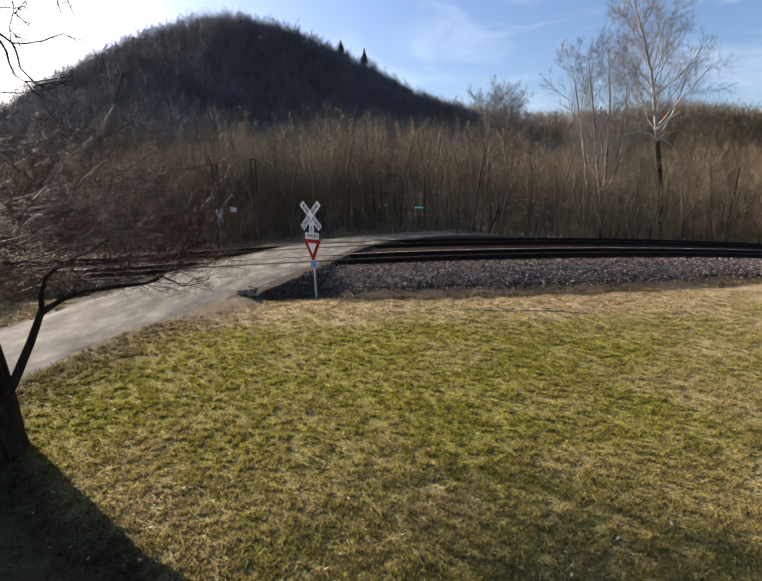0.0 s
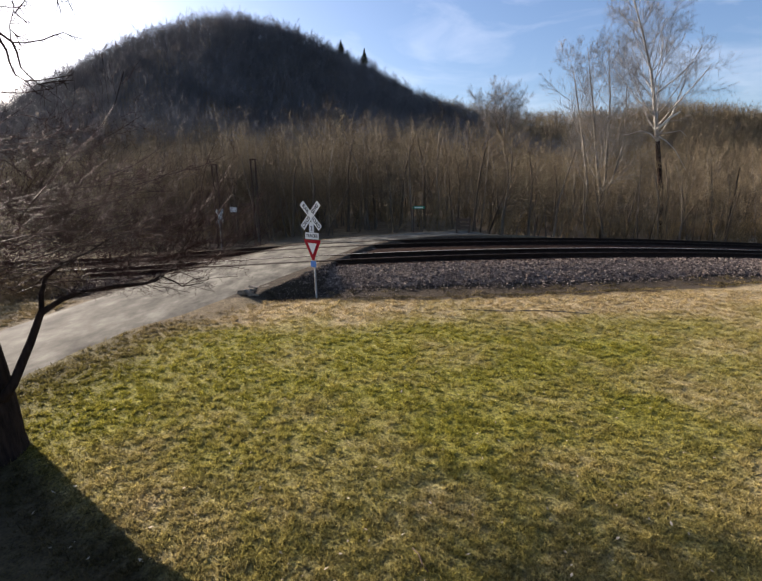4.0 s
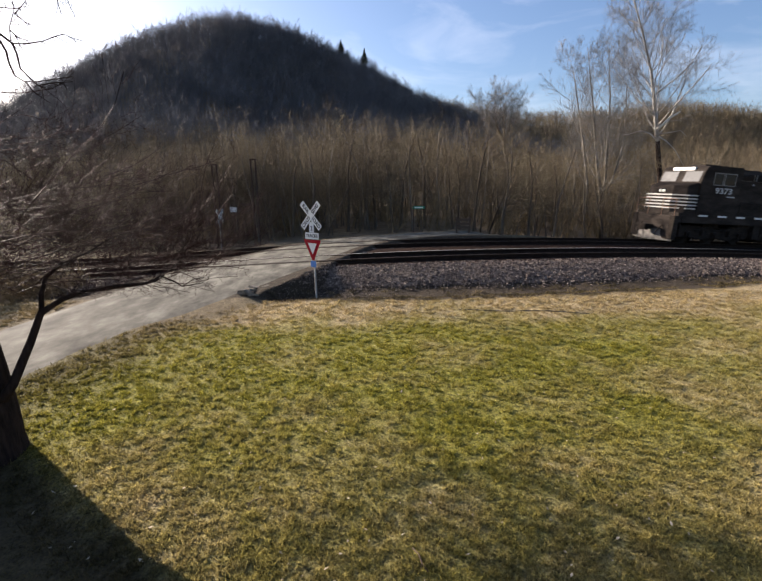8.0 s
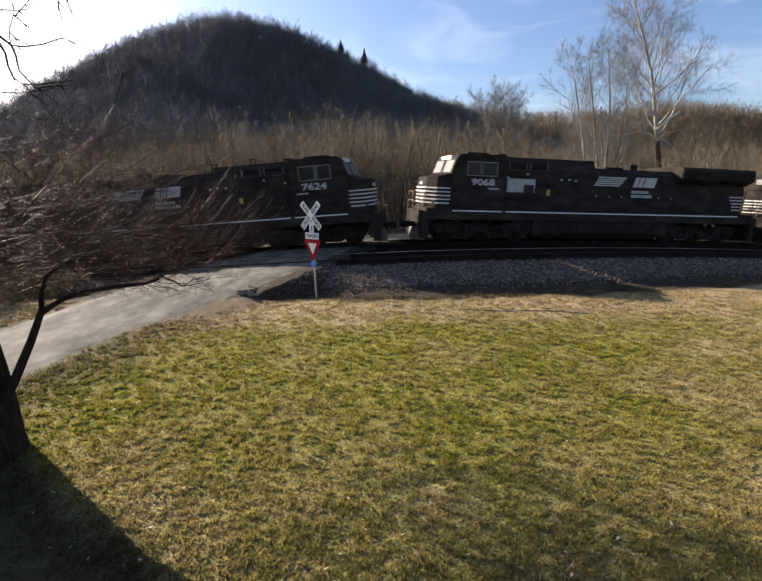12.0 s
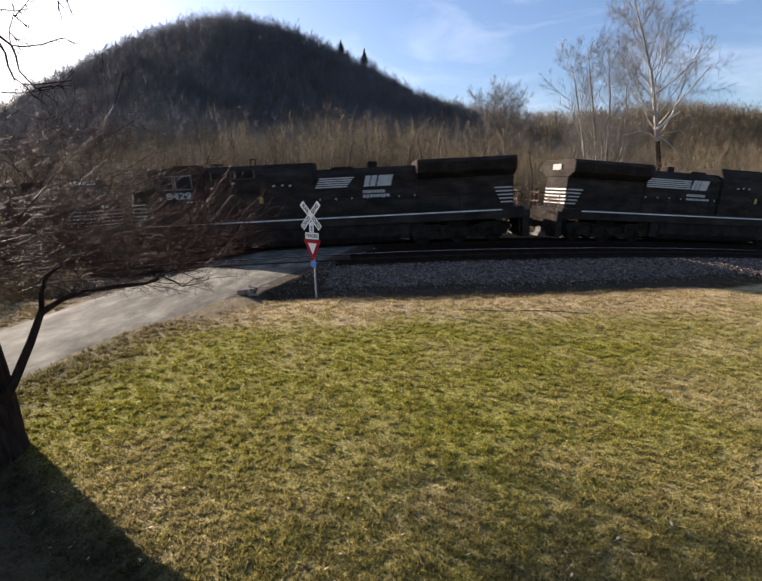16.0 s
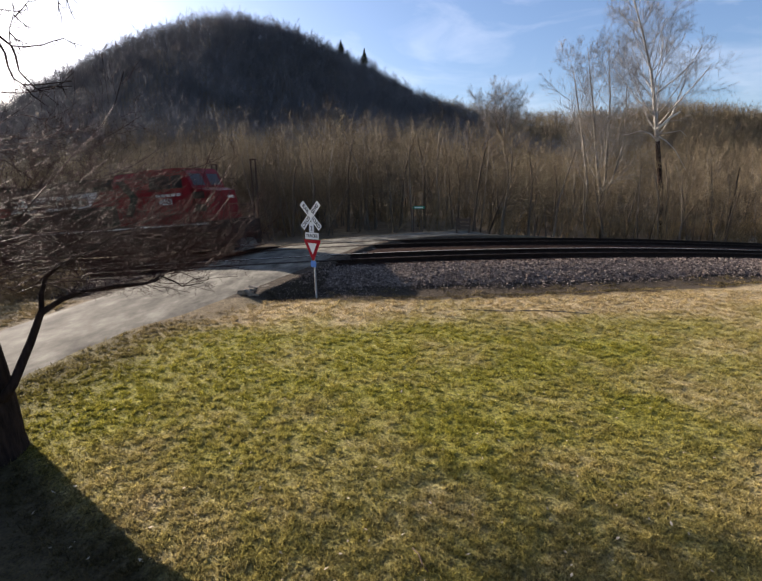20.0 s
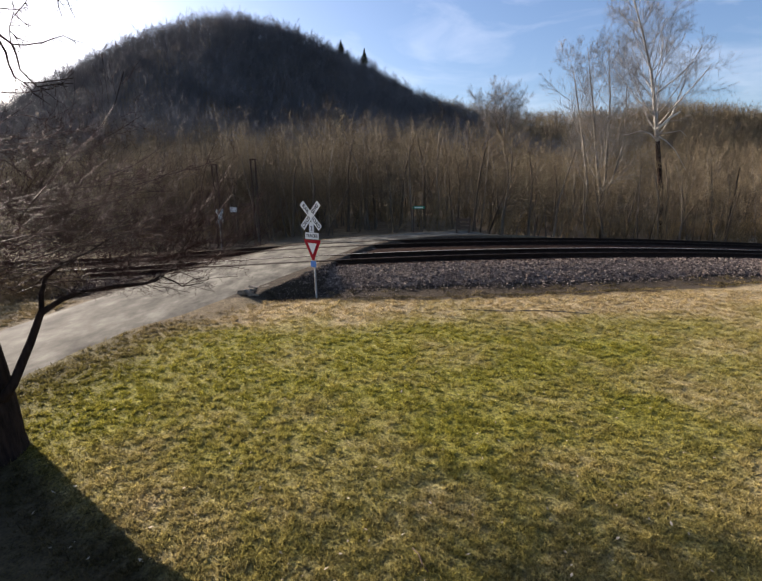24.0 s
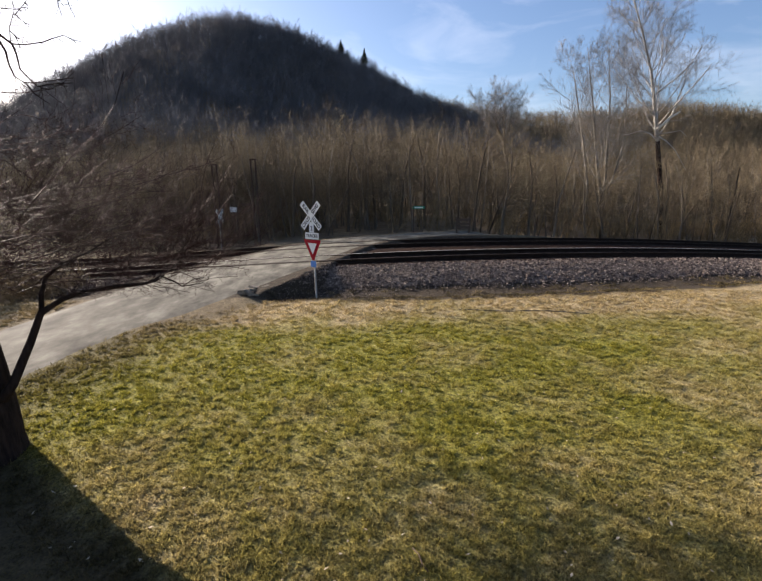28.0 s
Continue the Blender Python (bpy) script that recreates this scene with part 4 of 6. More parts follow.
def emd_locomotive(number):
    lo = thing("diesel_locomotive", "red and dark green diesel locomotive with a pale side panel", "locomotive", "locomotives of the passing train")
    trucks = common_parts(lo, M_FXGREEN)
    cab = part("cab", Build().prism([(cx(2.6), 1.6), (cx(2.6), 3.62), (cx(2.85), 4.4), (cx(3.05), 4.7), (cx(5.5), 4.74), (cx(5.5), 1.6)], "y", -1.53, 1.53), M_FXRED, lo, bevel=0.05)
    nose = Build().add([(cx(1.75), -1.4, 1.6), (cx(2.7), -1.5, 1.6), (cx(2.7), 1.5, 1.6), (cx(1.75), 1.4, 1.6), (cx(1.3), -0.7, 1.6), (cx(1.3), 0.7, 1.6),
                        (cx(1.95), -1.25, 3.4), (cx(2.7), -1.42, 3.62), (cx(2.7), 1.42, 3.62), (cx(1.95), 1.25, 3.4), (cx(1.5), -0.6, 3.36), (cx(1.5), 0.6, 3.36)],
                       [(0, 4, 5, 3, 2, 1), (6, 7, 8, 9, 11, 10), (4, 10, 11, 5), (0, 6, 10, 4), (3, 5, 11, 9), (0, 1, 7, 6), (3, 9, 8, 2), (1, 2, 8, 7)])
    part("nose", nose, M_FXRED, lo, bevel=0.04)
    part("front_hood", Build().prism(hood_profile(1.25, 4.7, 4.1, 0.3), "x", cx(5.5), cx(7.5)), M_FXRED, lo, bevel=0.03)
    part("engine_hood", Build().prism(hood_profile(1.0, 4.35, 3.9, 0.3), "x", cx(7.5), cx(15.6)), M_FXGREEN, lo, bevel=0.03)
    part("rear_hood", Build().prism(hood_profile(1.0, 3.75, 3.5, 0.1), "x", cx(15.6), cx(21.2)), M_FXGREEN, lo, bevel=0.03)
    flare = [(-1.0, 3.3), (1.0, 3.3), (1.52, 3.9), (1.52, 4.35), (1.2, 4.62), (-1.2, 4.62), (-1.52, 4.35), (-1.52, 3.9)]
    part("radiator_housing", Build().prism(flare, "x", cx(15.7), cx(20.2)), M_FXGREEN, lo, "flared radiator housing", 0.03)
    part("rear_sandbox", Build().box(cx(20.2), cx(21.3), -1.25, 1.25, 2.3, 4.4), M_FXGREEN, lo, bevel=0.03)
    part("rear_panel", Build().box(cx(21.3), cx(21.32), -1.2, 1.2, 2.4, 3.35), M_FXRED, lo, "red panel across the hood's end")
    part("rear_top_panel", Build().box(cx(21.3), cx(21.32), -1.2, 1.2, 3.36, 4.38), M_FXGREEN, lo)
    part("exhaust_stack", Build().box(cx(12.6), cx(13.4), -0.3, 0.3, 4.33, 4.7), M_UNDER, lo, bevel=0.02)
    part("dynamic_brake_hatch", Build().box(cx(8.6), cx(11.2), -0.9, 0.9, 4.33, 4.62), M_FXGREEN, lo, bevel=0.03)
    for c in (16.6, 17.9, 19.2):
        part("radiator_fan", Build().tube([(cx(c), 0, 4.6), (cx(c), 0, 4.72)], 0.6, 18), M_UNDER, lo)
    for s in (-1, 1):
        for c0, c1 in ((3.15, 3.65), (3.8, 4.3), (4.4, 4.95)):
            part("cab_window", slab(cx(c0), cx(c1), 3.7, 4.28, 1.533, s), M_GLASS, cab, "dark side window")
            fr = Build()
            for q in ((c0 - .05, c0, 3.65, 4.33), (c1, c1 + .05, 3.65, 4.33), (c0, c1, 3.65, 3.7), (c0, c1, 4.28, 4.33)):
                t = slab(cx(q[0]), cx(q[1]), q[2], q[3], 1.533, s, 0, 0.02)
                fr.add(t.v, t.f)
            part("window_frame", fr, M_FXGREEN, cab)
        side_text(number, 0.42, cx(4.2), 2.95, 1.533, s, M_FXGREY, cab)
        bars = Build()
        for k in range(5):
            t = slab(cx(3.3 + 0.3 * k), cx(3.52 + 0.3 * k), 3.24, 3.38, 1.533, s)
            bars.add(t.v, t.f)
        part("lettering", bars, M_FXGREY, cab)
        sx = 1 if s < 0 else -1
        part("red_band", slab(cx(14.95), cx(20.15), 2.82, 3.36, 1.003, s), M_FXRED, lo, "red band along the hood")
        part("red_band", slab(cx(20.25), cx(21.25), 2.75, 3.35, 1.25, s), M_FXRED, lo, "red band along the hood")
        # pale panel with slanting ends, and dark bars on it
        t = Build()
        a, b2 = 1.03, 1.045
        q = [(cx(9.4), 3.0), (cx(14.9), 3.0), (cx(14.1), 3.85), (cx(8.6), 3.85)]
        t.add([(x, a * s, z) for x, z in q] + [(x, b2 * s, z) for x, z in q], [(0, 1, 2, 3), (4, 7, 6, 5), (0, 4, 5, 1), (1, 5, 6, 2), (2, 6, 7, 3), (3, 7, 4, 0)])
        part("side_panel", t, M_FXGREY, lo, "pale panel with slanting ends")
        low = Build()
        for k in range(8):
            u = 9.45 + k * 0.53
            tall = 3.72 if k == (7 if s > 0 else 0) else 3.58
            t = slab(cx(u), cx(u + 0.40), 3.16, tall, 1.047, s)
            low.add(t.v, t.f)
        part("lettering", low, M_FXGREEN, lo, "dark bars across the pale panel")
        part("red_flash", Build().add([(x, y * s, z) for y in (1.003, 1.011) for x, z in ((cx(7.52), 3.0), (cx(9.36), 3.0), (cx(8.56), 3.85), (cx(7.52), 3.85))],
                                      [(0, 1, 2, 3), (4, 7, 6, 5), (0, 4, 5, 1), (1, 5, 6, 2), (2, 6, 7, 3), (3, 7, 4, 0)]), M_FXRED, lo, "red front flash")
        part("diagonal_flash", slab(cx(6.0), cx(6.5), 3.3, 4.3, 1.253, s, 0.75), M_FXGREEN, lo, "dark green slanting flash")
        part("diagonal_flash", slab(cx(6.55), cx(7.0), 2.3, 3.29, 1.253, s, -0.5), M_FXGREEN, lo, "dark green slanting flash")
        for z in (2.35, 3.02):
            part("nose_panel", slab(cx(1.98), cx(2.62), z, z + 0.36, 1.47, s, 0.0, 0.02), M_FXGREEN, lo, "dark green panel on the nose")
        part("hood_band", slab(cx(7.52), cx(9.9), 3.9, 4.1, 1.006, s), M_FXGREEN, lo, "dark green top of the hood")
        part("sill_stripe", slab(cx(2.0), cx(20.6), 1.63, 1.72, 1.5, s, 0, 0.043), M_WHITE, lo, "thin white line along the sill")
        for i, c in enumerate(np.arange(9.5, 15.4, 0.85)):
            d = part("hood_door", shared(("ehd", i, s), lambda: slab(cx(c), cx(c + 0.77), 1.72, 2.9, 1.003, s, 0, 0.015).mesh("hood_door", 0.004), M_FXGREEN), M_FXGREEN, lo)
            part("door_latch", shared(("ehl", i, s), lambda: slab(cx(c + 0.62), cx(c + 0.68), 2.5, 2.62, 1.019, s, 0, 0.03).mesh("door_latch"), M_GREYPRIMER), M_GREYPRIMER, d)
        for i, c in enumerate((16.0, 17.4, 18.8)):
            part("radiator_grille", louvre(c, c + 1.25, 3.93, 4.33, 1.523, s), M_UNDER, lo)
    for y in (-0.75, 0.75):
        w = Build().add([(cx(2.62), y - 0.5, 3.74), (cx(2.62), y + 0.5, 3.74), (cx(2.84), y + 0.5, 4.38), (cx(2.84), y - 0.5, 4.38),
                         (cx(2.66), y - 0.5, 3.74), (cx(2.66), y + 0.5, 3.74), (cx(2.88), y + 0.5, 4.38), (cx(2.88), y - 0.5, 4.38)],
                        [(0, 3, 2, 1), (4, 5, 6, 7), (0, 1, 5, 4), (2, 3, 7, 6), (0, 4, 7, 3), (1, 2, 6, 5)])
        part("windshield", w, M_WINDSHIELD, cab, "sloping front window")
        part("headlight", Build().tube([(cx(1.42), y * 0.2, 3.0), (cx(1.55), y * 0.2, 3.0)], 0.09, 10), M_LAMP, lo)
    return lo, trucks


# the train, from its head: number, cab leads or trails
TRAIN = []
for number, ahead, kw in (("9373", True, dict(dashes=True, old=True, horse=False)), ("7624", False, dict()), ("9068", True, dict(old=True, patch=True)),
                          ("9270", False, dict(old=True)), ("8429", True, dict(old=True)), ("9677", False, dict(old=True, horse=False))):
    TRAIN.append((*ge_locomotive(number, **kw), ahead))
TRAIN.append((*emd_locomotive("4051"), False))
SPEED = 14.867


def settle_bodies(deck=1.72, k=0.93):
    """Bring everything above the deck to the loading height of the class."""
    done = set()
    for lo, trucks, ahead in TRAIN:
        for ob in lo.children_recursive:
            if ob.name.startswith(("truck", "wheelset", "underframe")):
                continue
            if ob.name.startswith("number") and not ob.name.startswith("number_board"):
                z = ob.matrix_basis.translation.z
                ob.matrix_basis = Matrix.Translation((0, 0, (deck - z) * (1 - k))) @ ob.matrix_basis
                continue
            if ob.data.name in done:
                continue
            done.add(ob.data.name)
            for v in ob.data.vertices:
                if v.co.z > deck:
                    v.co.z = deck + (v.co.z - deck) * k


settle_bodies()


def train_rows():
    """Each locomotive's rows: it rides on its two trucks' points of the track."""
    for i, (lo, trucks, ahead) in enumerate(TRAIN):
        def centre(t):
            return 10.589 - SPEED * (t - 10.0) - LEN / 2 + i * LEN + (0.3 if i == 6 else 0.0)
        t0, t1 = (centre(0) - 62) / SPEED, (centre(0) + 52) / SPEED
        times = sorted({0.0, 28.0, *np.arange(1.0, 28.0, 1.0).tolist(), *np.arange(math.ceil(max(t0, 0) * 5) / 5, min(t1, 28.0), 0.2).round(3).tolist()})
        rows, turns = [], ([], [])
        for t in times:
            s = centre(t)
            pa, ha = on_track(s - 6.9)
            pb, hb = on_track(s + 6.9)
            mid = (pa + pb) / 2
            d = (pb - pa)
            yaw = math.atan2(d.y, d.x)
            tilt = -math.atan2(d.z, math.hypot(d.x, d.y))
            if not ahead:
                yaw, tilt = yaw + math.pi, -tilt
            rows.append((t, pose(mid.x, mid.y, mid.z, 0, math.degrees(tilt), math.degrees(yaw))))
            for k, (tk, x, ws) in enumerate(trucks):
                front = (k == 0) == ahead
                h = (ha if front else hb) - math.atan2(d.y, d.x)
                turns[k].append((t, pose(x, 0, 0, 0, 0, math.degrees(h))))
        walk(lo, rows)
        for k, (tk, x, ws) in enumerate(trucks):
            walk(tk, turns[k])
        # wheels roll while in sight
        a, e = max(0.0, (centre(0) - 40) / SPEED), min(28.0, (centre(0) + 30) / SPEED)
        spin = -SPEED / 0.533 * (1 if ahead else -1)
        ts = [a + n / FPS for n in range(int((e - a) * FPS))]
        base = [(t, math.degrees(spin * (t - a))) for t in ts]
        base = [(0.0, 0.0)] + [q for q in base if q[0] > 0.01] + [(28.0, base[-1][1])]
        for tk, x, ws in trucks:
            for w, at in zip(ws, (-1.98, 0, 1.98)):
                walk(w, [(t, pose(at, 0, 0.533, 0, ang, 0)) for t, ang in base])


# ---- bare trees ----
def grow(rng, p, d, length, r, level, out, par):
    """One branch in short pieces, and its children; out takes (p0, p1, r0, r1)."""
    n = par["pieces"][level]
    tip = par["taper"][level]
    step = length / n
    d = d.normalized()
    pts = [(p.copy(), d.copy(), r)]
    for i in range(n):
        w = par["wobble"][level]
        d = (d + Vector((rng.gauss(0, w), rng.gauss(0, w), rng.gauss(0, w) + par["up"][level]))).normalized()
        q = p + d * step
        r1 = r * (1 - (1 - tip) / n)
        out.append((p.copy(), q.copy(), r, r1, level))
        p, r = q, r1
        pts.append((p.copy(), d.copy(), r))
    if level + 1 >= len(par["pieces"]):
        return
    k = par["kids"][level]
    for i in range(k):
        t = lerp(par["from"][level], 1.0, (i + rng.random()) / k)
        a = min(int(t * n), n - 1)
        q0, d0, r0 = pts[a]
        q1 = pts[a + 1][0]
        f = t * n - a
        ang = radians(rng.uniform(*par["angle"][level]))
        side = d0.orthogonal().normalized()
        side.rotate(Matrix.Rotation(rng.uniform(0, 2 * math.pi), 3, d0))
        nd = d0 * math.cos(ang) + side * math.sin(ang)
        ln = length * rng.uniform(*par["shrink"][level]) * (1 - par["cone"][level] * t)
        grow(rng, q0.lerp(q1, f), nd, ln, max(r0 * par["thin"][level], par["least"]), level + 1, out, par)


def segments_to_arrays(segs, sides=3, least=0.0):
    """Vertices and quads of tapered prisms along the pieces."""
    V = np.zeros((len(segs), 2, sides, 3))
    P0 = np.array([list(s[0]) for s in segs])
    P1 = np.array([list(s[1]) for s in segs])
    R0 = np.maximum(np.array([s[2] for s in segs]), least)
    R1 = np.maximum(np.array([s[3] for s in segs]), least * 0.6)
    D = P1 - P0
    D /= np.linalg.norm(D, axis=1)[:, None] + 1e-9
    ref = np.where(np.abs(D[:, 2:3]) > 0.9, np.array([[1.0, 0, 0]]), np.array([[0, 0, 1.0]]))
    A = np.cross(D, ref)
    A /= np.linalg.norm(A, axis=1)[:, None] + 1e-9
    B = np.cross(D, A)
    for k in range(sides):
        w = 2 * math.pi * k / sides
        o = A * math.cos(w) + B * math.sin(w)
        V[:, 0, k] = P0 + o * R0[:, None]
        V[:, 1, k] = P1 + o * R1[:, None]
    base = (np.arange(len(segs)) * 2 * sides)[:, None]
    F = []
    for k in range(sides):
        j = (k + 1) % sides
        F.append(np.concatenate([base + k, base + j, base + sides + j, base + sides + k], 1))
    return V.reshape(-1, 3), np.vstack(F)


def seg_mesh(name, segs, mat, sides=3, least=0.0, smooth=True):
    v, f = segments_to_arrays(segs, sides, least)
    return array_mesh(name, v, f, mat, smooth)


WOOD_TREE = dict(pieces=[6, 5, 2, 1], taper=[0.12, 0.25, 0.3, 0.4], wobble=[0.09, 0.2, 0.26, 0.25], up=[0.03, 0.10, 0.03, 0.0], kids=[10, 8, 5],
                 angle=[(42, 82), (35, 75), (30, 80)], shrink=[(0.36, 0.58), (0.36, 0.62), (0.4, 0.75)], cone=[0.5, 0.3, 0.2], thin=[0.42, 0.5, 0.55], least=0.006)
WOOD_TREE["from"] = [0.24, 0.12, 0.1]
MID_TREE = dict(pieces=[4, 3, 1], taper=[0.15, 0.3, 0.4], wobble=[0.09, 0.2, 0.26], up=[0.03, 0.10, 0.03], kids=[11, 10],
                angle=[(42, 82), (35, 80)], shrink=[(0.36, 0.56), (0.35, 0.7)], cone=[0.5, 0.2], thin=[0.45, 0.5], least=0.012)
MID_TREE["from"] = [0.24, 0.1]
POLE_TREE = dict(pieces=[6, 3, 1], taper=[0.08, 0.3, 0.4], wobble=[0.05, 0.12, 0.15], up=[0.08, 0.2, 0.15], kids=[12, 5],
                 angle=[(20, 45), (20, 50)], shrink=[(0.2, 0.38), (0.4, 0.7)], cone=[0.4, 0.3], thin=[0.42, 0.55], least=0.012)
POLE_TREE["from"] = [0.3, 0.2]
HILL_TREE = dict(pieces=[3, 2, 1], taper=[0.3, 0.3, 0.4], wobble=[0.05, 0.15, 0.15], up=[0.03, 0.12, 0.1], kids=[8, 4],
                 angle=[(40, 80), (30, 75)], shrink=[(0.40, 0.60), (0.5, 0.85)], cone=[0.5, 0.3], thin=[0.5, 0.6], least=0.02)
HILL_TREE["from"] = [0.3, 0.12]
RIDGE_TREE = dict(HILL_TREE)
RIDGE_TREE["from"] = [0.03, 0.12]
SHRUB = dict(pieces=[3, 2, 1], taper=[0.4, 0.4, 0.4], wobble=[0.12, 0.2, 0.2], up=[0.1, 0.1, 0.05], kids=[5, 3],
             angle=[(15, 40), (20, 50)], shrink=[(0.4, 0.6), (0.4, 0.7)], cone=[0.2, 0.2], thin=[0.6, 0.6], least=0.006)
SHRUB["from"] = [0.2, 0.2]


def variants(n, par, height, radius, least, seed, stems=1, lean=0.05):
    out = []
    for i in range(n):
        rng = random.Random(seed + i)
        segs = []
        for s in range(stems):
            d = Vector((rng.gauss(0, lean), rng.gauss(0, lean), 1))
            o = Vector((rng.gauss(0, 0.15), rng.gauss(0, 0.15), -0.2)) if stems > 1 else Vector((0, 0, -0.3))
            grow(rng, o, d, height * rng.uniform(0.85, 1.15), radius * rng.uniform(0.7, 1.1), 0, segs, par)
        v, f = segments_to_arrays(segs, 3, least)
        out.append((v, f, np.tile(np.array([q[4] == 0 or q[2] > 0.03 for q in segs], dtype=np.int32), 3)))
    return out


def forest(name, kinds, spots, mat, label, category, trunk_mat=None):
    """Many plants in one mesh: spots are (x, y, z, scale); trunks may have a material of their own."""
    rng = np.random.RandomState(len(spots))
    Vs, Fs, Ms, o = [], [], [], 0
    for x, y, z, s in spots:
        v, f, k = kinds[rng.randint(len(kinds))]
        w = rng.uniform(0, 2 * math.pi)
        c, n = math.cos(w), math.sin(w)
        hs = s * rng.uniform(0.85, 1.2)
        q = np.empty_like(v)
        q[:, 0] = (v[:, 0] * c - v[:, 1] * n) * s + x
        q[:, 1] = (v[:, 0] * n + v[:, 1] * c) * s + y
        q[:, 2] = v[:, 2] * hs + z
        Vs.append(q)
        Fs.append(f + o)
        Ms.append(k)
        o += len(v)
    me = array_mesh(name, np.vstack(Vs), np.vstack(Fs), mat, True)
    if trunk_mat:
        me.materials.append(trunk_mat)
        me.polygons.foreach_set("material_index", np.concatenate(Ms))
    return tagged(new(name, me), label, category, kind="stuff")


def scatter(n, seed, xr, yr, keep, scale):
    rng = np.random.RandomState(seed)
    x, y = rng.uniform(*xr, n), rng.uniform(*yr, n)
    v, _ = track_dist(x, y)
    ok = keep(x, y, v)
    x, y = x[ok], y[ok]
    z = ground_height(x, y, False)
    s = rng.uniform(*scale, len(x))
    return list(zip(x, y, z, s))


def in_view(x, y, m=0.06):
    return np.abs(x) < (0.84 + m) * y + 4


def build_woods():
    w1 = variants(9, WOOD_TREE, 7.6, 0.105, 0.0068, 11, lean=0.1)
    w3 = variants(7, MID_TREE, 8.0, 0.10, 0.012, 51)
    front = scatter(620, 5, (-40, 62), (30, 70), lambda x, y, v: (v < -10.5) & (v > -21) & in_view(x, y), (0.6, 1.02))
    front += scatter(330, 25, (-26, 0), (34, 62), lambda x, y, v: (v < -10.5) & (v > -26) & in_view(x, y), (0.6, 1.0))
    forest("bare_woods", w1, front, M_WOOD_BROWN, "dense stand of bare brown winter trees beyond the railway", "woods", M_WOOD_TRUNK)
    back = scatter(2300, 15, (-75, 95), (40, 120), lambda x, y, v: (v < -20) & (v > -68) & in_view(x, y), (0.75, 1.2))
    forest("bare_woods", w3, back, M_WOOD_BROWN, "dense stand of bare brown winter trees on rising ground", "woods", M_WOOD_TRUNK)
    bank = variants(5, SHRUB, 2.2, 0.03, 0.008, 71, stems=5, lean=0.35)
    spots = scatter(1200, 6, (-40, 60), (32, 70), lambda x, y, v: (v < -8.2) & (v > -24) & in_view(x, y), (0.5, 1.2))
    forest("dry_brush", bank, spots, M_BRUSH, "tangle of dry brown brush along the foot of the woods", "brush")
    h = variants(7, HILL_TREE, 8.4, 0.16, 0.036, 91)
    spots = scatter(9500, 7, (-260, 70), (110, 275), lambda x, y, v: in_view(x, y, 0.02) & (hill_height(x, y) > 3) & (y < 262), (0.75, 1.15))
    spots += scatter(2600, 17, (-70, 70), (150, 268), lambda x, y, v: in_view(x, y, 0.02) & (hill_height(x, y) > 3), (0.75, 1.15))
    forest("hill_woods", h, spots, M_WOOD_HAZE, "dark leafless forest covering the mound, pale haze mixed into its colour", "woods")
    spots = scatter(4200, 8, (20, 330), (190, 350), lambda x, y, v: in_view(x, y, 0.02) & (hill_height(x, y) > 8) & (y < 350), (0.75, 1.15))
    spots += scatter(1500, 18, (110, 290), (215, 300), lambda x, y, v: in_view(x, y, 0.02) & (hill_height(x, y) > 8), (0.6, 1.0))
    forest("hill_woods", variants(7, RIDGE_TREE, 8.0, 0.13, 0.03, 191), spots, M_WOOD_BROWN, "brown leafless forest on the lower ridge", "woods")


build_woods()


# ---- single trees that stand out ----
SYC = dict(pieces=[10, 7, 4, 3, 2], taper=[0.06, 0.2, 0.3, 0.4, 0.5], wobble=[0.035, 0.09, 0.14, 0.16, 0.2], up=[0.0, 0.05, 0.04, 0.02, 0.0], kids=[19, 11, 7, 4],
           angle=[(28, 62), (28, 52), (25, 55), (25, 60)], shrink=[(0.34, 0.50), (0.36, 0.55), (0.45, 0.65), (0.5, 0.9)], cone=[0.5, 0.35, 0.3, 0.2], thin=[0.42, 0.45, 0.5, 0.6], least=0.006)
SYC["from"] = [0.5, 0.2, 0.2, 0.2]


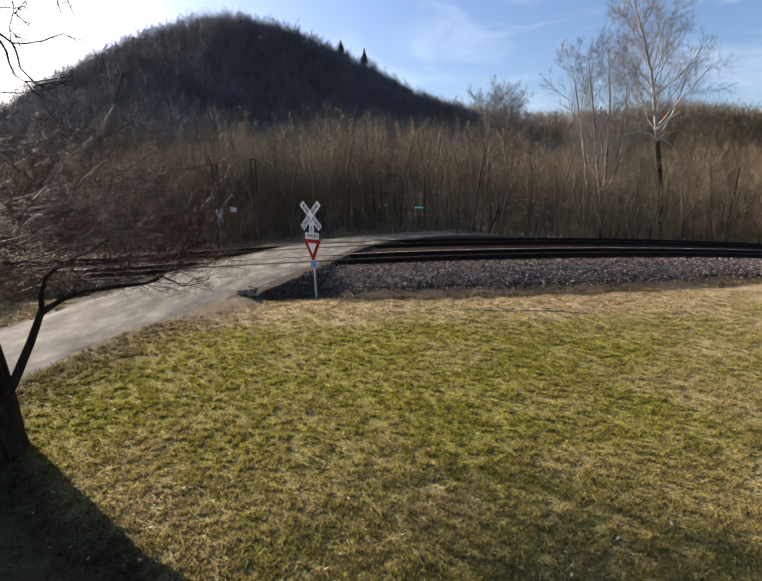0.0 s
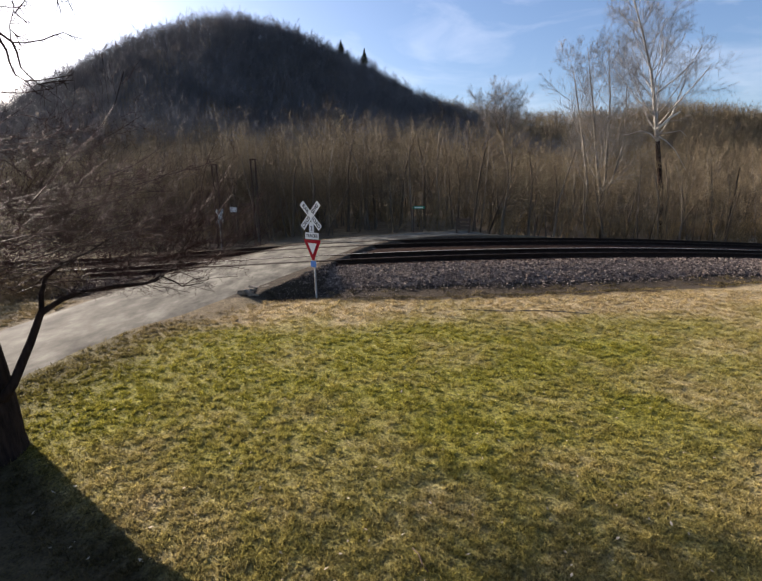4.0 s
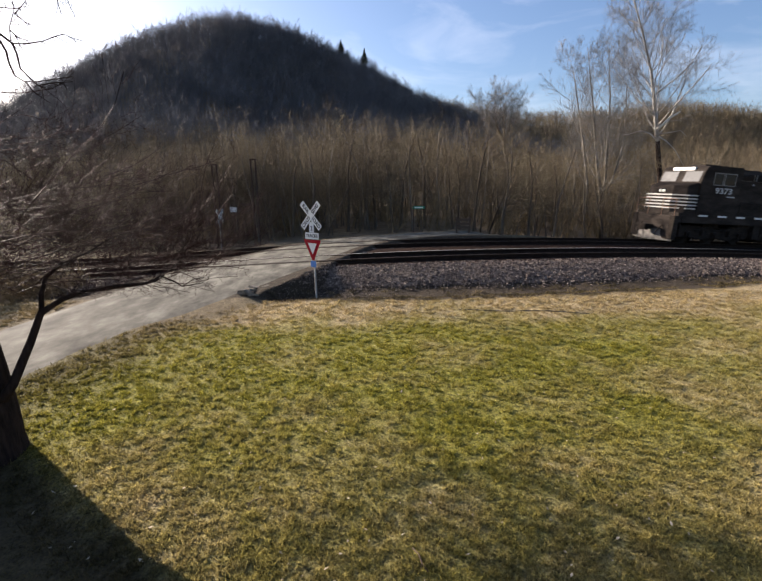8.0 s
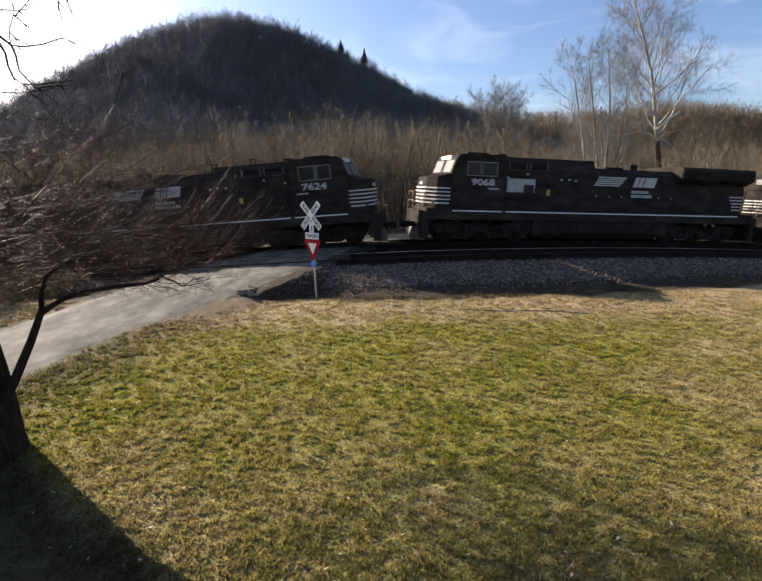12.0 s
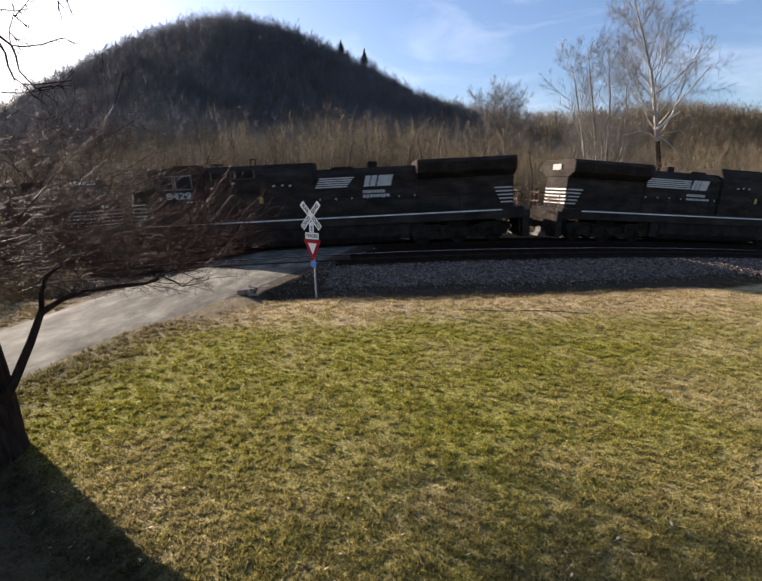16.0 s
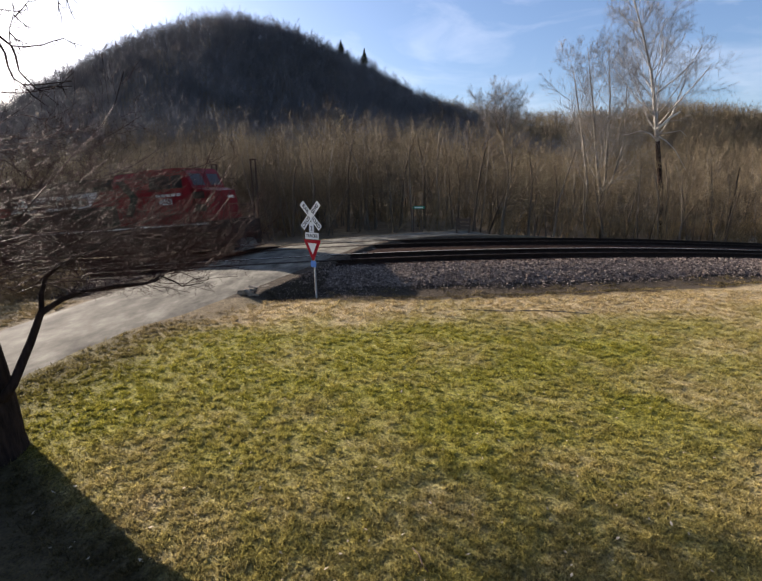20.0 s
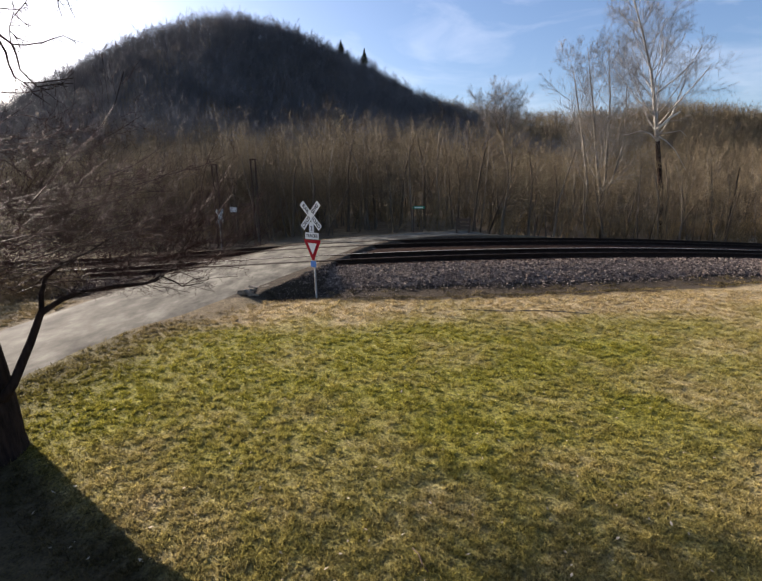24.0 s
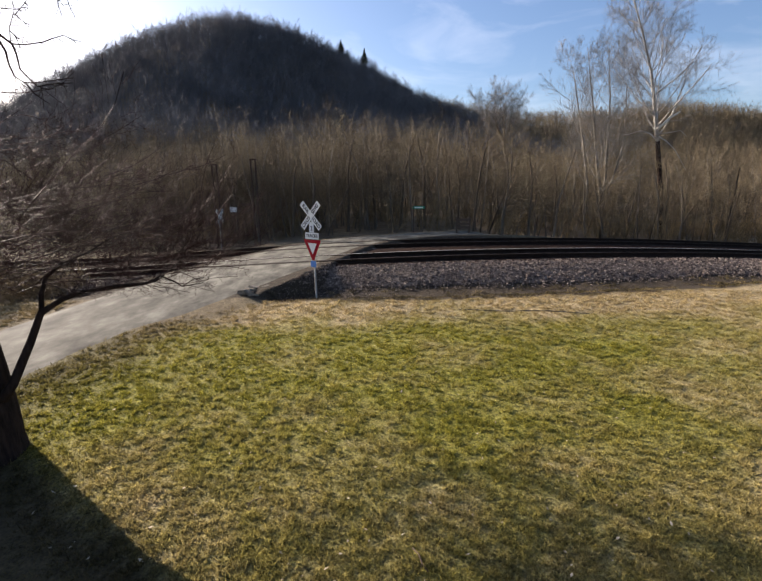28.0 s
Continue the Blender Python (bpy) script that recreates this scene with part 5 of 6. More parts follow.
def shaped_tree(name, label, stems, z_limbs, limb_len, limb_count, par, seed, upper, lower, twig_mat, dark_to=-99.0, least=0.0085):
    """A tree whose stems follow given lines; each stem is (points, radii)."""
    base = Vector(stems[0][0][0])
    t = thing(name, label, "tree", at=pose(base.x, base.y, base.z))
    rng = random.Random(seed)
    twigs = []
    for pts, radii in stems:
        q = [Vector(p) - base for p in pts]
        k = sum(1 for p in q if p.z <= dark_to)
        if k > 1:
            part("trunk", Build().tube(q[:k], radii[:k], 10), lower, t, "dark lower trunk", smooth=True)
            part("upper_trunk", Build().tube(q[k - 1:], radii[k - 1:], 10), upper, t, "pale upper trunk", smooth=True)
        else:
            part("trunk", Build().tube(q, radii, 10), upper, t, smooth=True)
        for i in range(limb_count):
            z = lerp(z_limbs[0], z_limbs[1], (i + rng.random()) / limb_count)
            for j in range(len(q) - 1):
                if q[j].z <= z < q[j + 1].z:
                    break
            f = (z - q[j].z) / (q[j + 1].z - q[j].z)
            f = min(max(f, 0), 1)
            axis = (q[j + 1] - q[j]).normalized()
            ang = radians(rng.uniform(*par["angle"][0]))
            w = i * 2.4 + rng.uniform(-0.5, 0.5)
            d = axis * math.cos(ang) + Vector((math.cos(w), math.sin(w), 0)) * math.sin(ang)
            g = (z - z_limbs[0]) / (z_limbs[1] - z_limbs[0])
            segs = []
            grow(rng, q[j].lerp(q[j + 1], f), d, lerp(*limb_len, g) * rng.uniform(0.75, 1.15), lerp(radii[j], radii[j + 1], f) * rng.uniform(0.3, 0.46), 1, segs, par)
            part("limb", seg_mesh("limb", [s for s in segs if s[4] == 1], upper, 6), upper, t)
            twigs += [s for s in segs if s[4] > 1]
    part("crown", seg_mesh("crown", twigs, twig_mat, 3, least), twig_mat, t)
    return t


SYC["angle"] = [(28, 58), (25, 58), (25, 58), (25, 60)]
SYC["kids"] = [19, 10, 7, 4]
SYCAMORE_Z = float(ground_height(27.8, 45.0, False)) - 0.3
sycamore = shaped_tree("sycamore_tree", "tall pale-barked bare sycamore with a dark lower trunk above the woods",
                       [([(27.9, 45, SYCAMORE_Z), (26.95, 45, 3.0), (26.1, 45, 7.0), (25.6, 45, 9.2), (24.7, 45, 12.9), (23.5, 45, 16.1), (22.3, 45, 18.9), (21.2, 45, 22.0)],
                         [0.3, 0.235, 0.195, 0.165, 0.115, 0.082, 0.052, 0.024])],
                       (10.2, 23.5), (6.6, 3.4), 38, SYC, 3, M_SYCAMORE, M_BARK_DARK, M_SYC_TWIG, 10.6, 0.0055)
UPR = dict(SYC)
UPR.update(kids=[12, 9, 6, 3], angle=[(28, 58), (22, 48), (22, 50), (25, 55)], shrink=[(0.34, 0.5), (0.42, 0.62), (0.45, 0.68), (0.5, 0.8)], wobble=[0.035, 0.08, 0.1, 0.12, 0.14], up=[0.0, 0.06, 0.06, 0.04, 0.03])
UPR["from"] = [0.35, 0.2, 0.2, 0.2]
Z2 = float(ground_height(20.1, 44.0, False)) - 0.3
shaped_tree("bare_tree", "slender bare tree of several pale upright stems above the woods",
            [([(20.4, 42, Z2), (20.1, 42, 1.2), (19.6, 42, 3.2), (18.9, 42, 6.6), (18.4, 42, 9.5), (17.4, 42, 14.2)], [0.19, 0.16, 0.13, 0.10, 0.065, 0.015]),
             ([(20.1, 42.3, 1.0), (20.3, 42.3, 3.4), (20.1, 42.3, 7.0), (19.9, 42.3, 10.5), (19.3, 42.3, 14.3)], [0.13, 0.11, 0.085, 0.055, 0.015]),
             ([(18.9, 41.8, Z2), (18.5, 41.8, 3.0), (17.7, 41.8, 6.8), (16.9, 41.8, 10.0), (16.2, 41.8, 12.8)], [0.10, 0.095, 0.075, 0.05, 0.012]),
             ([(20.0, 41.9, 1.6), (20.8, 41.9, 3.6), (21.3, 41.9, 6.4), (21.2, 41.9, 9.6), (20.9, 41.9, 12.4)], [0.08, 0.075, 0.06, 0.04, 0.012])],
            (4.5, 15.6), (4.8, 2.4), 15, UPR, 8, M_PALE_STEM, M_FRONT_DARK, M_SYC_TWIG, 5.2, 0.0055)
ROUND = dict(UPR)
ROUND["angle"] = [(32, 72), (25, 45), (25, 50), (30, 60)]
Z3 = float(ground_height(14.9, 56.0, False)) - 0.3
shaped_tree("bare_tree", "round-crowned bare tree rising above the woods",
            [([(15.1, 56, Z3), (14.9, 56, 5.5), (14.4, 56, 7.8), (13.2, 56, 10.2), (12.1, 56, 11.7)], [0.24, 0.2, 0.16, 0.09, 0.03]),
             ([(14.95, 56.1, 5.4), (14.5, 56.1, 8.0), (14.3, 56.1, 10.4), (14.3, 56.1, 12.0)], [0.14, 0.11, 0.07, 0.03])],
            (8.4, 14.0), (4.2, 2.3), 19, ROUND, 30, M_FRONT_PALE, M_FRONT_DARK, M_SYC_TWIG, least=0.008)


def broken_limb():
    """A bleached stub of a limb low on the sycamore."""
    o = Vector((27.9, 45.0, SYCAMORE_Z))
    b = Build()
    b.tube([Vector((25.8, 44.9, 8.0)) - o, Vector((26.3, 44.8, 8.45)) - o, Vector((26.85, 44.8, 9.05)) - o, Vector((27.7, 44.8, 9.55)) - o], [0.16, 0.13, 0.12, 0.05], 8)
    b.tube([Vector((26.7, 44.8, 8.9)) - o, Vector((27.1, 44.8, 9.5)) - o, Vector((27.0, 44.8, 10.1)) - o], [0.08, 0.06, 0.02], 6)
    part("broken_limb", b, M_BLEACHED, sycamore, "bleached white broken limb", smooth=True)
    for line, r in (([(26.0, 44.9, 7.4), (26.7, 44.7, 7.0), (27.6, 44.6, 6.2), (28.4, 44.5, 5.0), (28.9, 44.5, 4.3)], 0.07), ([(26.1, 44.9, 6.9), (25.2, 44.7, 7.6), (24.2, 44.6, 7.9), (23.0, 44.6, 7.5), (22.2, 44.5, 7.6)], 0.075),
                    ([(26.0, 44.9, 7.6), (26.9, 44.7, 7.7), (27.9, 44.6, 7.9), (28.5, 44.5, 7.3)], 0.06), ([(25.7, 45, 9.0), (25.0, 44.8, 9.9), (24.0, 44.7, 10.2), (23.2, 44.7, 9.6)], 0.065)):
        k = len(line) - 1
        part("limb", Build().tube([Vector(p) - o for p in line], [lerp(r, 0.015, i / k) for i in range(k + 1)], 6), M_SYCAMORE, sycamore, smooth=True)


broken_limb()


def front_trees():
    """Trees along the edge of the woods, each a thing of its own."""
    rng = random.Random(55)
    kinds = []
    pale = (2, 4, 6)
    for i in range(8):
        par = (WOOD_TREE, WOOD_TREE, POLE_TREE)[i % 3]
        segs = []
        grow(random.Random(300 + i), Vector((0, 0, -0.3)), Vector((random.Random(i).gauss(0, 0.1), random.Random(i).gauss(0, 0.1), 1)), (7.4, 6.2, 6.0, 5.2, 7.8, 4.6, 6.6, 5.6)[i], (0.12, 0.10, 0.055, 0.08, 0.10, 0.05, 0.09, 0.11)[i], 0, segs, par)
        bark = (M_FRONT_DARK, M_FRONT_PALE)[i in pale]
        t = thing("bare_tree", ("slim dark-trunked bare tree at the edge of the woods", "slim pale-trunked bare tree at the edge of the woods")[i in pale], "tree", "trees at the edge of the woods")
        part("trunk", seg_mesh("trunk", [s for s in segs if s[4] == 0], bark, 7), bark, t)
        part("crown", seg_mesh("crown", [s for s in segs if s[4] > 0], M_WOOD_BROWN, 3, 0.007), M_WOOD_BROWN, t)
        kinds.append(t)
    n = 0
    for s in np.arange(-26, 62, 1.0):
        p, h = on_track(s + rng.uniform(-0.5, 0.5), -rng.uniform(8.8, 12.5))
        if abs(p.x) > 0.9 * p.y + 2:
            continue
        m = pose(p.x, p.y, float(ground_height(p.x, p.y)), 0, 0, rng.uniform(0, 360))
        k = kinds[n % 8] if n < 8 else kinds[rng.randrange(8)]
        if n < 8:
            k.matrix_basis = m
        else:
            copy_thing(k, m)
        n += 1


front_trees()


def evergreen(x, y, height, seed):
    rng = random.Random(seed)
    z = float(ground_height(x, y, False))
    t = thing("evergreen_tree", "dark evergreen standing among bare trees on the ridge", "tree", "evergreens on the ridge", at=pose(x, y, z))
    part("trunk", Build().tube([(0, 0, -0.5), (0, 0, height)], [0.25, 0.04], 6), M_BARK_DARK, t)
    b = Build()
    for i in range(520):
        f = rng.random() ** 0.8
        zz = height * lerp(0.25, 1.0, f)
        rr = height * 0.34 * (1 - f) ** 0.8 * rng.uniform(0.35, 1.15) * (0.75 + 0.25 * math.sin(9 * f + seed)) + 0.1
        w = rng.uniform(0, 6.283)
        c, s = math.cos(w), math.sin(w)
        tip = (c * rr, s * rr, zz - 0.25 * rr)
        q = 0.35
        b.add([(c * rr * 0.1, s * rr * 0.1, zz + 0.1), (tip[0] * 0.7 - s * q, tip[1] * 0.7 + c * q, tip[2]), tip, (tip[0] * 0.7 + s * q, tip[1] * 0.7 - c * q, tip[2])], [(0, 1, 2, 3)])
    part("crown", b, M_PINE, t)


evergreen(-20.5, 255.0, 15.5, 1)
evergreen(-8.5, 252.0, 17.0, 2)
evergreen(-17.0, 250.0, 12.0, 3)


# ---- signs and posts by the crossing ----
def crossbuck(x, y, z, yaw, label, yield_sign=True, lean=0.0, height=2.75, plate=True):
    t = thing("crossbuck_sign", label, "railway sign", "crossing signs", at=pose(x, y, z, 0, lean, yaw))
    part("post", Build().tube([(0, 0.05, -0.6), (0, 0.05, height - 0.2)], 0.035, 10), M_GALV, t, "galvanised steel post")
    for k, (ang, words) in enumerate(((45, "RAILROAD"), (-45, "CROSSING"))):
        bl = part("blade", Build().box(-0.61, 0.61, -0.006 - 0.009 * k, 0.002 - 0.009 * k, -0.115, 0.115), M_SIGNWHITE, t, "white crossbuck blade with black letters", 0.003)
        bl.matrix_basis = pose(0, -0.01, height - 0.40, 0, ang if k == 0 else ang, 0)
        for word, u in ((words[:4], -0.32), (words[4:], 0.32)):
            me = text_mesh(word, 0.19, M_SIGNBLACK, 0.001, 0.006)
            w = part("lettering", me, M_SIGNBLACK, bl)
            w.matrix_basis = pose(u, -0.0085 - 0.009 * k, 0, 90, 0, 0)
    if plate:
        st = part("bracket", Build().box(-0.11, 0.11, -0.012, -0.004, height - 0.98, height - 0.62), M_SIGNWHITE, t, "small white number plate")
        w = part("lettering", text_mesh("2", 0.22, M_SIGNBLACK, 0.001, 0.004), M_SIGNBLACK, st)
        w.matrix_basis = pose(0, -0.015, height - 0.85, 90, 0, 0)
        pl = part("track_plate", Build().box(-0.33, 0.33, -0.014, -0.006, height - 1.22, height - 0.99), M_SIGNWHITE, t, "white plate with black letters", 0.003)
        w = part("lettering", text_mesh("TRACKS", 0.155, M_SIGNBLACK, 0.001, 0.004), M_SIGNBLACK, pl)
        w.matrix_basis = pose(0, -0.017, height - 1.105, 90, 0, 0)
    if yield_sign:
        a, hgt, top = 0.43, 0.73, height - 1.24

        def tri(k, y0, y1, dz):
            return Build().prism([(-a * k, top - dz), (a * k, top - dz), (0.04 * k, top - dz - hgt * k), (-0.04 * k, top - dz - hgt * k)], "y", y0, y1)
        yd = part("yield_plate", tri(1.0, -0.012, -0.002, 0.0), M_SIGNRED, t, "red yield triangle", 0.004)
        part("yield_centre", tri(0.50, -0.015, -0.011, 0.12), M_SIGNWHITE, yd, "white centre of the triangle")
        part("blue_tag", Build().box(-0.13, 0.13, -0.012, -0.002, top - hgt - 0.24, top - hgt - 0.02), M_SIGNBLUE, t, "small blue notice plate", 0.003)
    return t


crossbuck(-2.37, 15.86, -0.36, -37, "white crossbuck sign with a red yield triangle below", lean=-1.6, height=3.03)
crossbuck(-10.9, 31.0, -1.3, 80, "weathered white crossbuck sign seen edge-on across the tracks", False, height=2.75, plate=False)


def steel_frame_post(x, y, height, yaw, arm):
    """A pair of uprights with a cap and lacing."""
    z = float(ground_height(x, y))
    t = thing("steel_frame_post", "tall dark rusty steel post of two uprights with a cap", "steel post", "steel posts across the tracks", at=pose(x, y, z, 0, 0, yaw))
    for s in (-0.155, 0.155):
        part("upright", Build().box(s - 0.04, s + 0.04, -0.07, 0.07, -0.3, height), M_RUST, t, bevel=0.008)
    part("cap", Build().box(-0.22, 0.22, -0.1, 0.1, height, height + 0.09), M_RUST, t, bevel=0.01)
    for i, h in enumerate(np.arange(0.8, height - 2.2, 1.6)):
        part("lacing_bar", Build().box(-0.155, 0.155, -0.02, 0.02, h, h + 0.04), M_RUST, t)
    if arm:
        part("arm", Build().box(-1.0, -0.2, -0.04, 0.04, 2.75, 2.87), M_RUST, t)
    return t


steel_frame_post(-11.5, 32.4, 4.4 - float(ground_height(-11.5, 32.4)), 5, False)
steel_frame_post(-8.8, 32.4, 4.75 - float(ground_height(-8.8, 32.4)), 5, True)


def notice_sign(x, y, z, yaw):
    t = thing("notice_sign", "small pale blue sign plate on a bracket by the steel post", "sign", at=pose(x, y, z, 0, 0, yaw))
    part("plate", Build().box(-0.27, 0.27, -0.01, 0.0, 2.52, 2.85), M_FXGREY, t, "pale plate", 0.003)
    part("post", Build().tube([(0, 0.04, -0.3), (0, 0.04, 2.85)], 0.03, 8), M_RUST, t)


notice_sign(-10.2, 31.8, -1.25, -20)


def street_sign(x, y):
    z = float(ground_height(x, y))
    t = thing("street_sign", "green street name sign on a thin steel post by the woods", "street sign", at=pose(x, y, z))
    part("post", Build().tube([(0, 0, -0.3), (0, 0, 1.76)], 0.03, 8), M_RUST, t)
    bl = part("blade", Build().box(-0.08, 0.72, -0.01, 0.01, 1.58, 1.76), M_SIGNGREEN, t, "green name blade", 0.003)
    part("name_bar", Build().box(0.06, 0.6, -0.014, -0.01, 1.64, 1.70), M_SIGNWHITE, bl, "pale unreadable lettering")


street_sign(2.2, 31.0)


def board_stand(x, y):
    z = float(ground_height(x, y))
    t = thing("board_rack", "low dark brown slatted wooden rack at the edge of the woods", "rack", at=pose(x, y, z))
    for s in (-0.42, 0.42):
        part("post", Build().box(s - 0.05, s + 0.05, -0.05, 0.05, -0.2, 1.05), M_BROWNWOOD, t, bevel=0.008)
    for h in (0.3, 0.55, 0.8):
        part("slat", Build().box(-0.5, 0.5, -0.09, -0.05, h, h + 0.16), M_BROWNWOOD, t, bevel=0.006)


board_stand(5.5, 30.6)


def white_marker(x, y):
    z = float(ground_height(x, y))
    t = thing("marker_stone", "small pale marker at the edge of the woods", "marker", at=pose(x, y, z))
    part("body", Build().box(-0.12, 0.12, -0.1, 0.1, -0.1, 0.28), M_CULVERT, t, bevel=0.04)


white_marker(24.4, 38.5)


def culvert_stones():
    t = thing("stone_headwall", "tumbled pale stones of a small culvert headwall beside the road", "stone wall", at=pose(-4.4, 15.25, -0.42))
    rng = random.Random(4)
    for i in range(26):
        b = Build()
        a, c, h = rng.uniform(0.07, 0.2), rng.uniform(0.07, 0.16), rng.uniform(0.03, 0.07)
        b.box(-a, a, -c, c, -h, h)
        b.v = [tuple(q * rng.uniform(0.8, 1.15) for q in p) for p in b.v]
        st = part("stone", b, M_CULVERT, t, bevel=0.012)
        st.matrix_basis = pose(rng.uniform(-0.35, 0.35), rng.uniform(-0.5, 0.6), rng.uniform(-0.1, 0.22), rng.uniform(-15, 15), rng.uniform(-15, 15), rng.uniform(0, 90))


culvert_stones()


# ---- the big tree beside the house ----
BIG = dict(pieces=[7, 5, 4, 3], taper=[0.35, 0.3, 0.3, 0.4], wobble=[0.10, 0.13, 0.15, 0.15], up=[0.03, 0.05, 0.06, 0.05], kids=[9, 7, 4],
           angle=[(20, 50), (20, 50), (20, 50)], shrink=[(0.35, 0.6), (0.4, 0.65), (0.4, 0.7)], cone=[0.3, 0.3, 0.2], thin=[0.4, 0.5, 0.6], least=0.0028)
BIG["from"] = [0.3, 0.15, 0.1]
TWIGS = dict(pieces=[6, 4, 3], taper=[0.35, 0.4, 0.4], wobble=[0.15, 0.22, 0.26], up=[0.0, 0.24, 0.22], kids=[12, 7],
             angle=[(25, 70), (20, 60)], shrink=[(0.18, 0.42), (0.3, 0.6)], cone=[0.3, 0.2], thin=[0.45, 0.6], least=0.0015)
TWIGS["from"] = [0.1, 0.1]


def big_tree():
    t = thing("shade_tree", "large dark bare tree with low drooping red-brown twigs", "tree")
    trunk = Build()
    c = Vector((-5.84, 5.86, 0))
    prof = ((-0.7, 0.66), (-0.45, 0.61), (-0.2, 0.575), (0.2, 0.54), (0.8, 0.50), (1.6, 0.47), (2.4, 0.45), (3.6, 0.42), (5.0, 0.38))
    trunk.tube([(c.x + 0.03 * math.sin(3 * z), c.y, z) for z, r in prof], [r * 0.98 for z, r in prof], 24)
    part("trunk", trunk, M_BARK_DARK, t, smooth=True)
    second = Build().tube([(-6.2, 5.3, -0.7), (-6.25, 5.2, 0.2), (-6.3, 5.1, 1.5), (-6.35, 4.75, 3.2), (-6.6, 4.6, 5.5)], [0.66, 0.55, 0.46, 0.4, 0.34], 20)
    part("second_trunk", second, M_BARK_DARK, t, smooth=True)
    low = Build()
    pts = [(-5.30, 5.82, 0.50), (-5.15, 5.87, 0.72), (-4.90, 6.01, 1.30), (-4.76, 6.10, 1.68), (-4.45, 6.14, 1.87), (-4.18, 6.17, 1.96), (-3.71, 6.19, 2.04), (-3.30, 6.20, 2.08), (-3.10, 6.22, 2.14)]
    low.tube(pts, [0.075, 0.063, 0.054, 0.046, 0.036, 0.032, 0.029, 0.024, 0.014], 10)
    low.tube([(-4.76, 6.10, 1.65), (-4.76, 6.17, 1.94), (-4.69, 6.22, 2.17), (-4.45, 6.28, 2.37), (-4.14, 6.36, 2.49), (-3.84, 6.42, 2.68)], [0.036, 0.032, 0.028, 0.022, 0.014, 0.007], 8)
    low.tube([(-3.19, 6.22, 2.11), (-3.13, 6.30, 2.17), (-2.96, 6.36, 2.07), (-2.86, 6.36, 2.00), (-2.57, 6.36, 2.05)], [0.017, 0.014, 0.011, 0.010, 0.005], 6)
    low.tube([(-2.86, 6.36, 2.00), (-2.70, 6.38, 2.10), (-2.54, 6.38, 2.13)], [0.008, 0.006, 0.004], 5)
    part("low_branch", low, M_BARK_DARK, t, "crooked low branch arching over the road", smooth=True)
    rng = random.Random(77)
    segs = []
    # twigs off the low branch and fans of twigs behind it
    roots = [Vector(p) for p in pts[3:]]
    for p in roots:
        for k in range(2):
            d = Vector((0.9 + rng.gauss(0, 0.25), rng.gauss(0.2, 0.35), rng.gauss(0.5, 0.35)))
            grow(rng, p, d, rng.uniform(0.4, 0.8), 0.006, 0, segs, TWIGS)
    limbs = []
    for i in range(125):
        high = i % 4 == 0
        z = rng.uniform(3.2, 4.5) if high else rng.uniform(1.9, 3.3)
        p = Vector((rng.gauss(-5.4, 0.5), rng.uniform(5.3, 9.0), z))
        p.x *= 0.55 + p.y * 0.07
        d = Vector((1.0, rng.gauss(0, 0.3), rng.uniform(-0.25, 0.25) if high else rng.uniform(-0.2, 0.4)))
        grow(rng, p, d, rng.uniform(0.8, 1.5) if high else rng.uniform(1.2, 2.7), 0.008, 0, limbs, TWIGS)
    for i in range(15):
        p = Vector((rng.uniform(-8.0, -6.2), rng.uniform(8.2, 9.6), rng.uniform(2.65, 3.1)))
        if i > 7:
            p += Vector((0.8, 2.0, 0.6))
        d = Vector((1.0, rng.gauss(-0.1, 0.3), rng.uniform(-0.1, 0.3)))
        grow(rng, p, d, rng.uniform(1.2, 2.4), 0.013, 0, limbs, TWIGS)
    for i in range(64):
        if i < 26:
            p = Vector((rng.uniform(-5.4, -3.9), rng.uniform(7.5, 9.5), rng.uniform(1.85, 2.6)))
        else:
            p = Vector((rng.uniform(-7.0, -5.8), rng.uniform(5.9, 7.3), rng.uniform(1.95, 2.6)))
        d = Vector((1.0, rng.gauss(0, 0.25), rng.uniform(0.0, 0.45)))
        grow(rng, p, d, rng.uniform(1.0, 2.0), 0.009, 0, limbs, TWIGS)
    for i in range(42):
        p = Vector((rng.uniform(-4.9, -2.9), rng.uniform(7.4, 9.6), rng.uniform(1.75, 2.75)))
        d = Vector((0.8, rng.gauss(0, 0.25), rng.uniform(0.25, 0.9)))
        grow(rng, p, d, rng.uniform(0.8, 1.6), 0.008, 0, limbs, TWIGS)
    for i in range(26):
        p = Vector((rng.uniform(-5.6, -3.7), rng.uniform(7.8, 9.6), rng.uniform(1.72, 2.1)))
        d = Vector((1.0, rng.gauss(0, 0.25), rng.uniform(-0.05, 0.3)))
        grow(rng, p, d, rng.uniform(0.7, 1.3), 0.008, 0, limbs, TWIGS)
    segs += limbs
    segs = [q for q in segs if min(q[0].z, q[1].z) > 3.5 - 0.262 * q[0].y]
    tw = part("lower_crown", seg_mesh("lower_crown", segs, M_TWIG_RED, 3, 0.00115), M_TWIG_RED, t, "fine glossy red-brown twigs")
    tw["kind"] = "stuff"
    # the upper crown
    up = []
    for i in range(5):
        w = 1.7 + i * 0.65
        d = Vector((math.cos(w) * 0.8, math.sin(w) * 0.8, 0.9))
        grow(rng, Vector((c.x, c.y, 3.6 + 0.2 * i)), d, rng.uniform(5.0, 7.0), 0.16, 0, up, BIG)
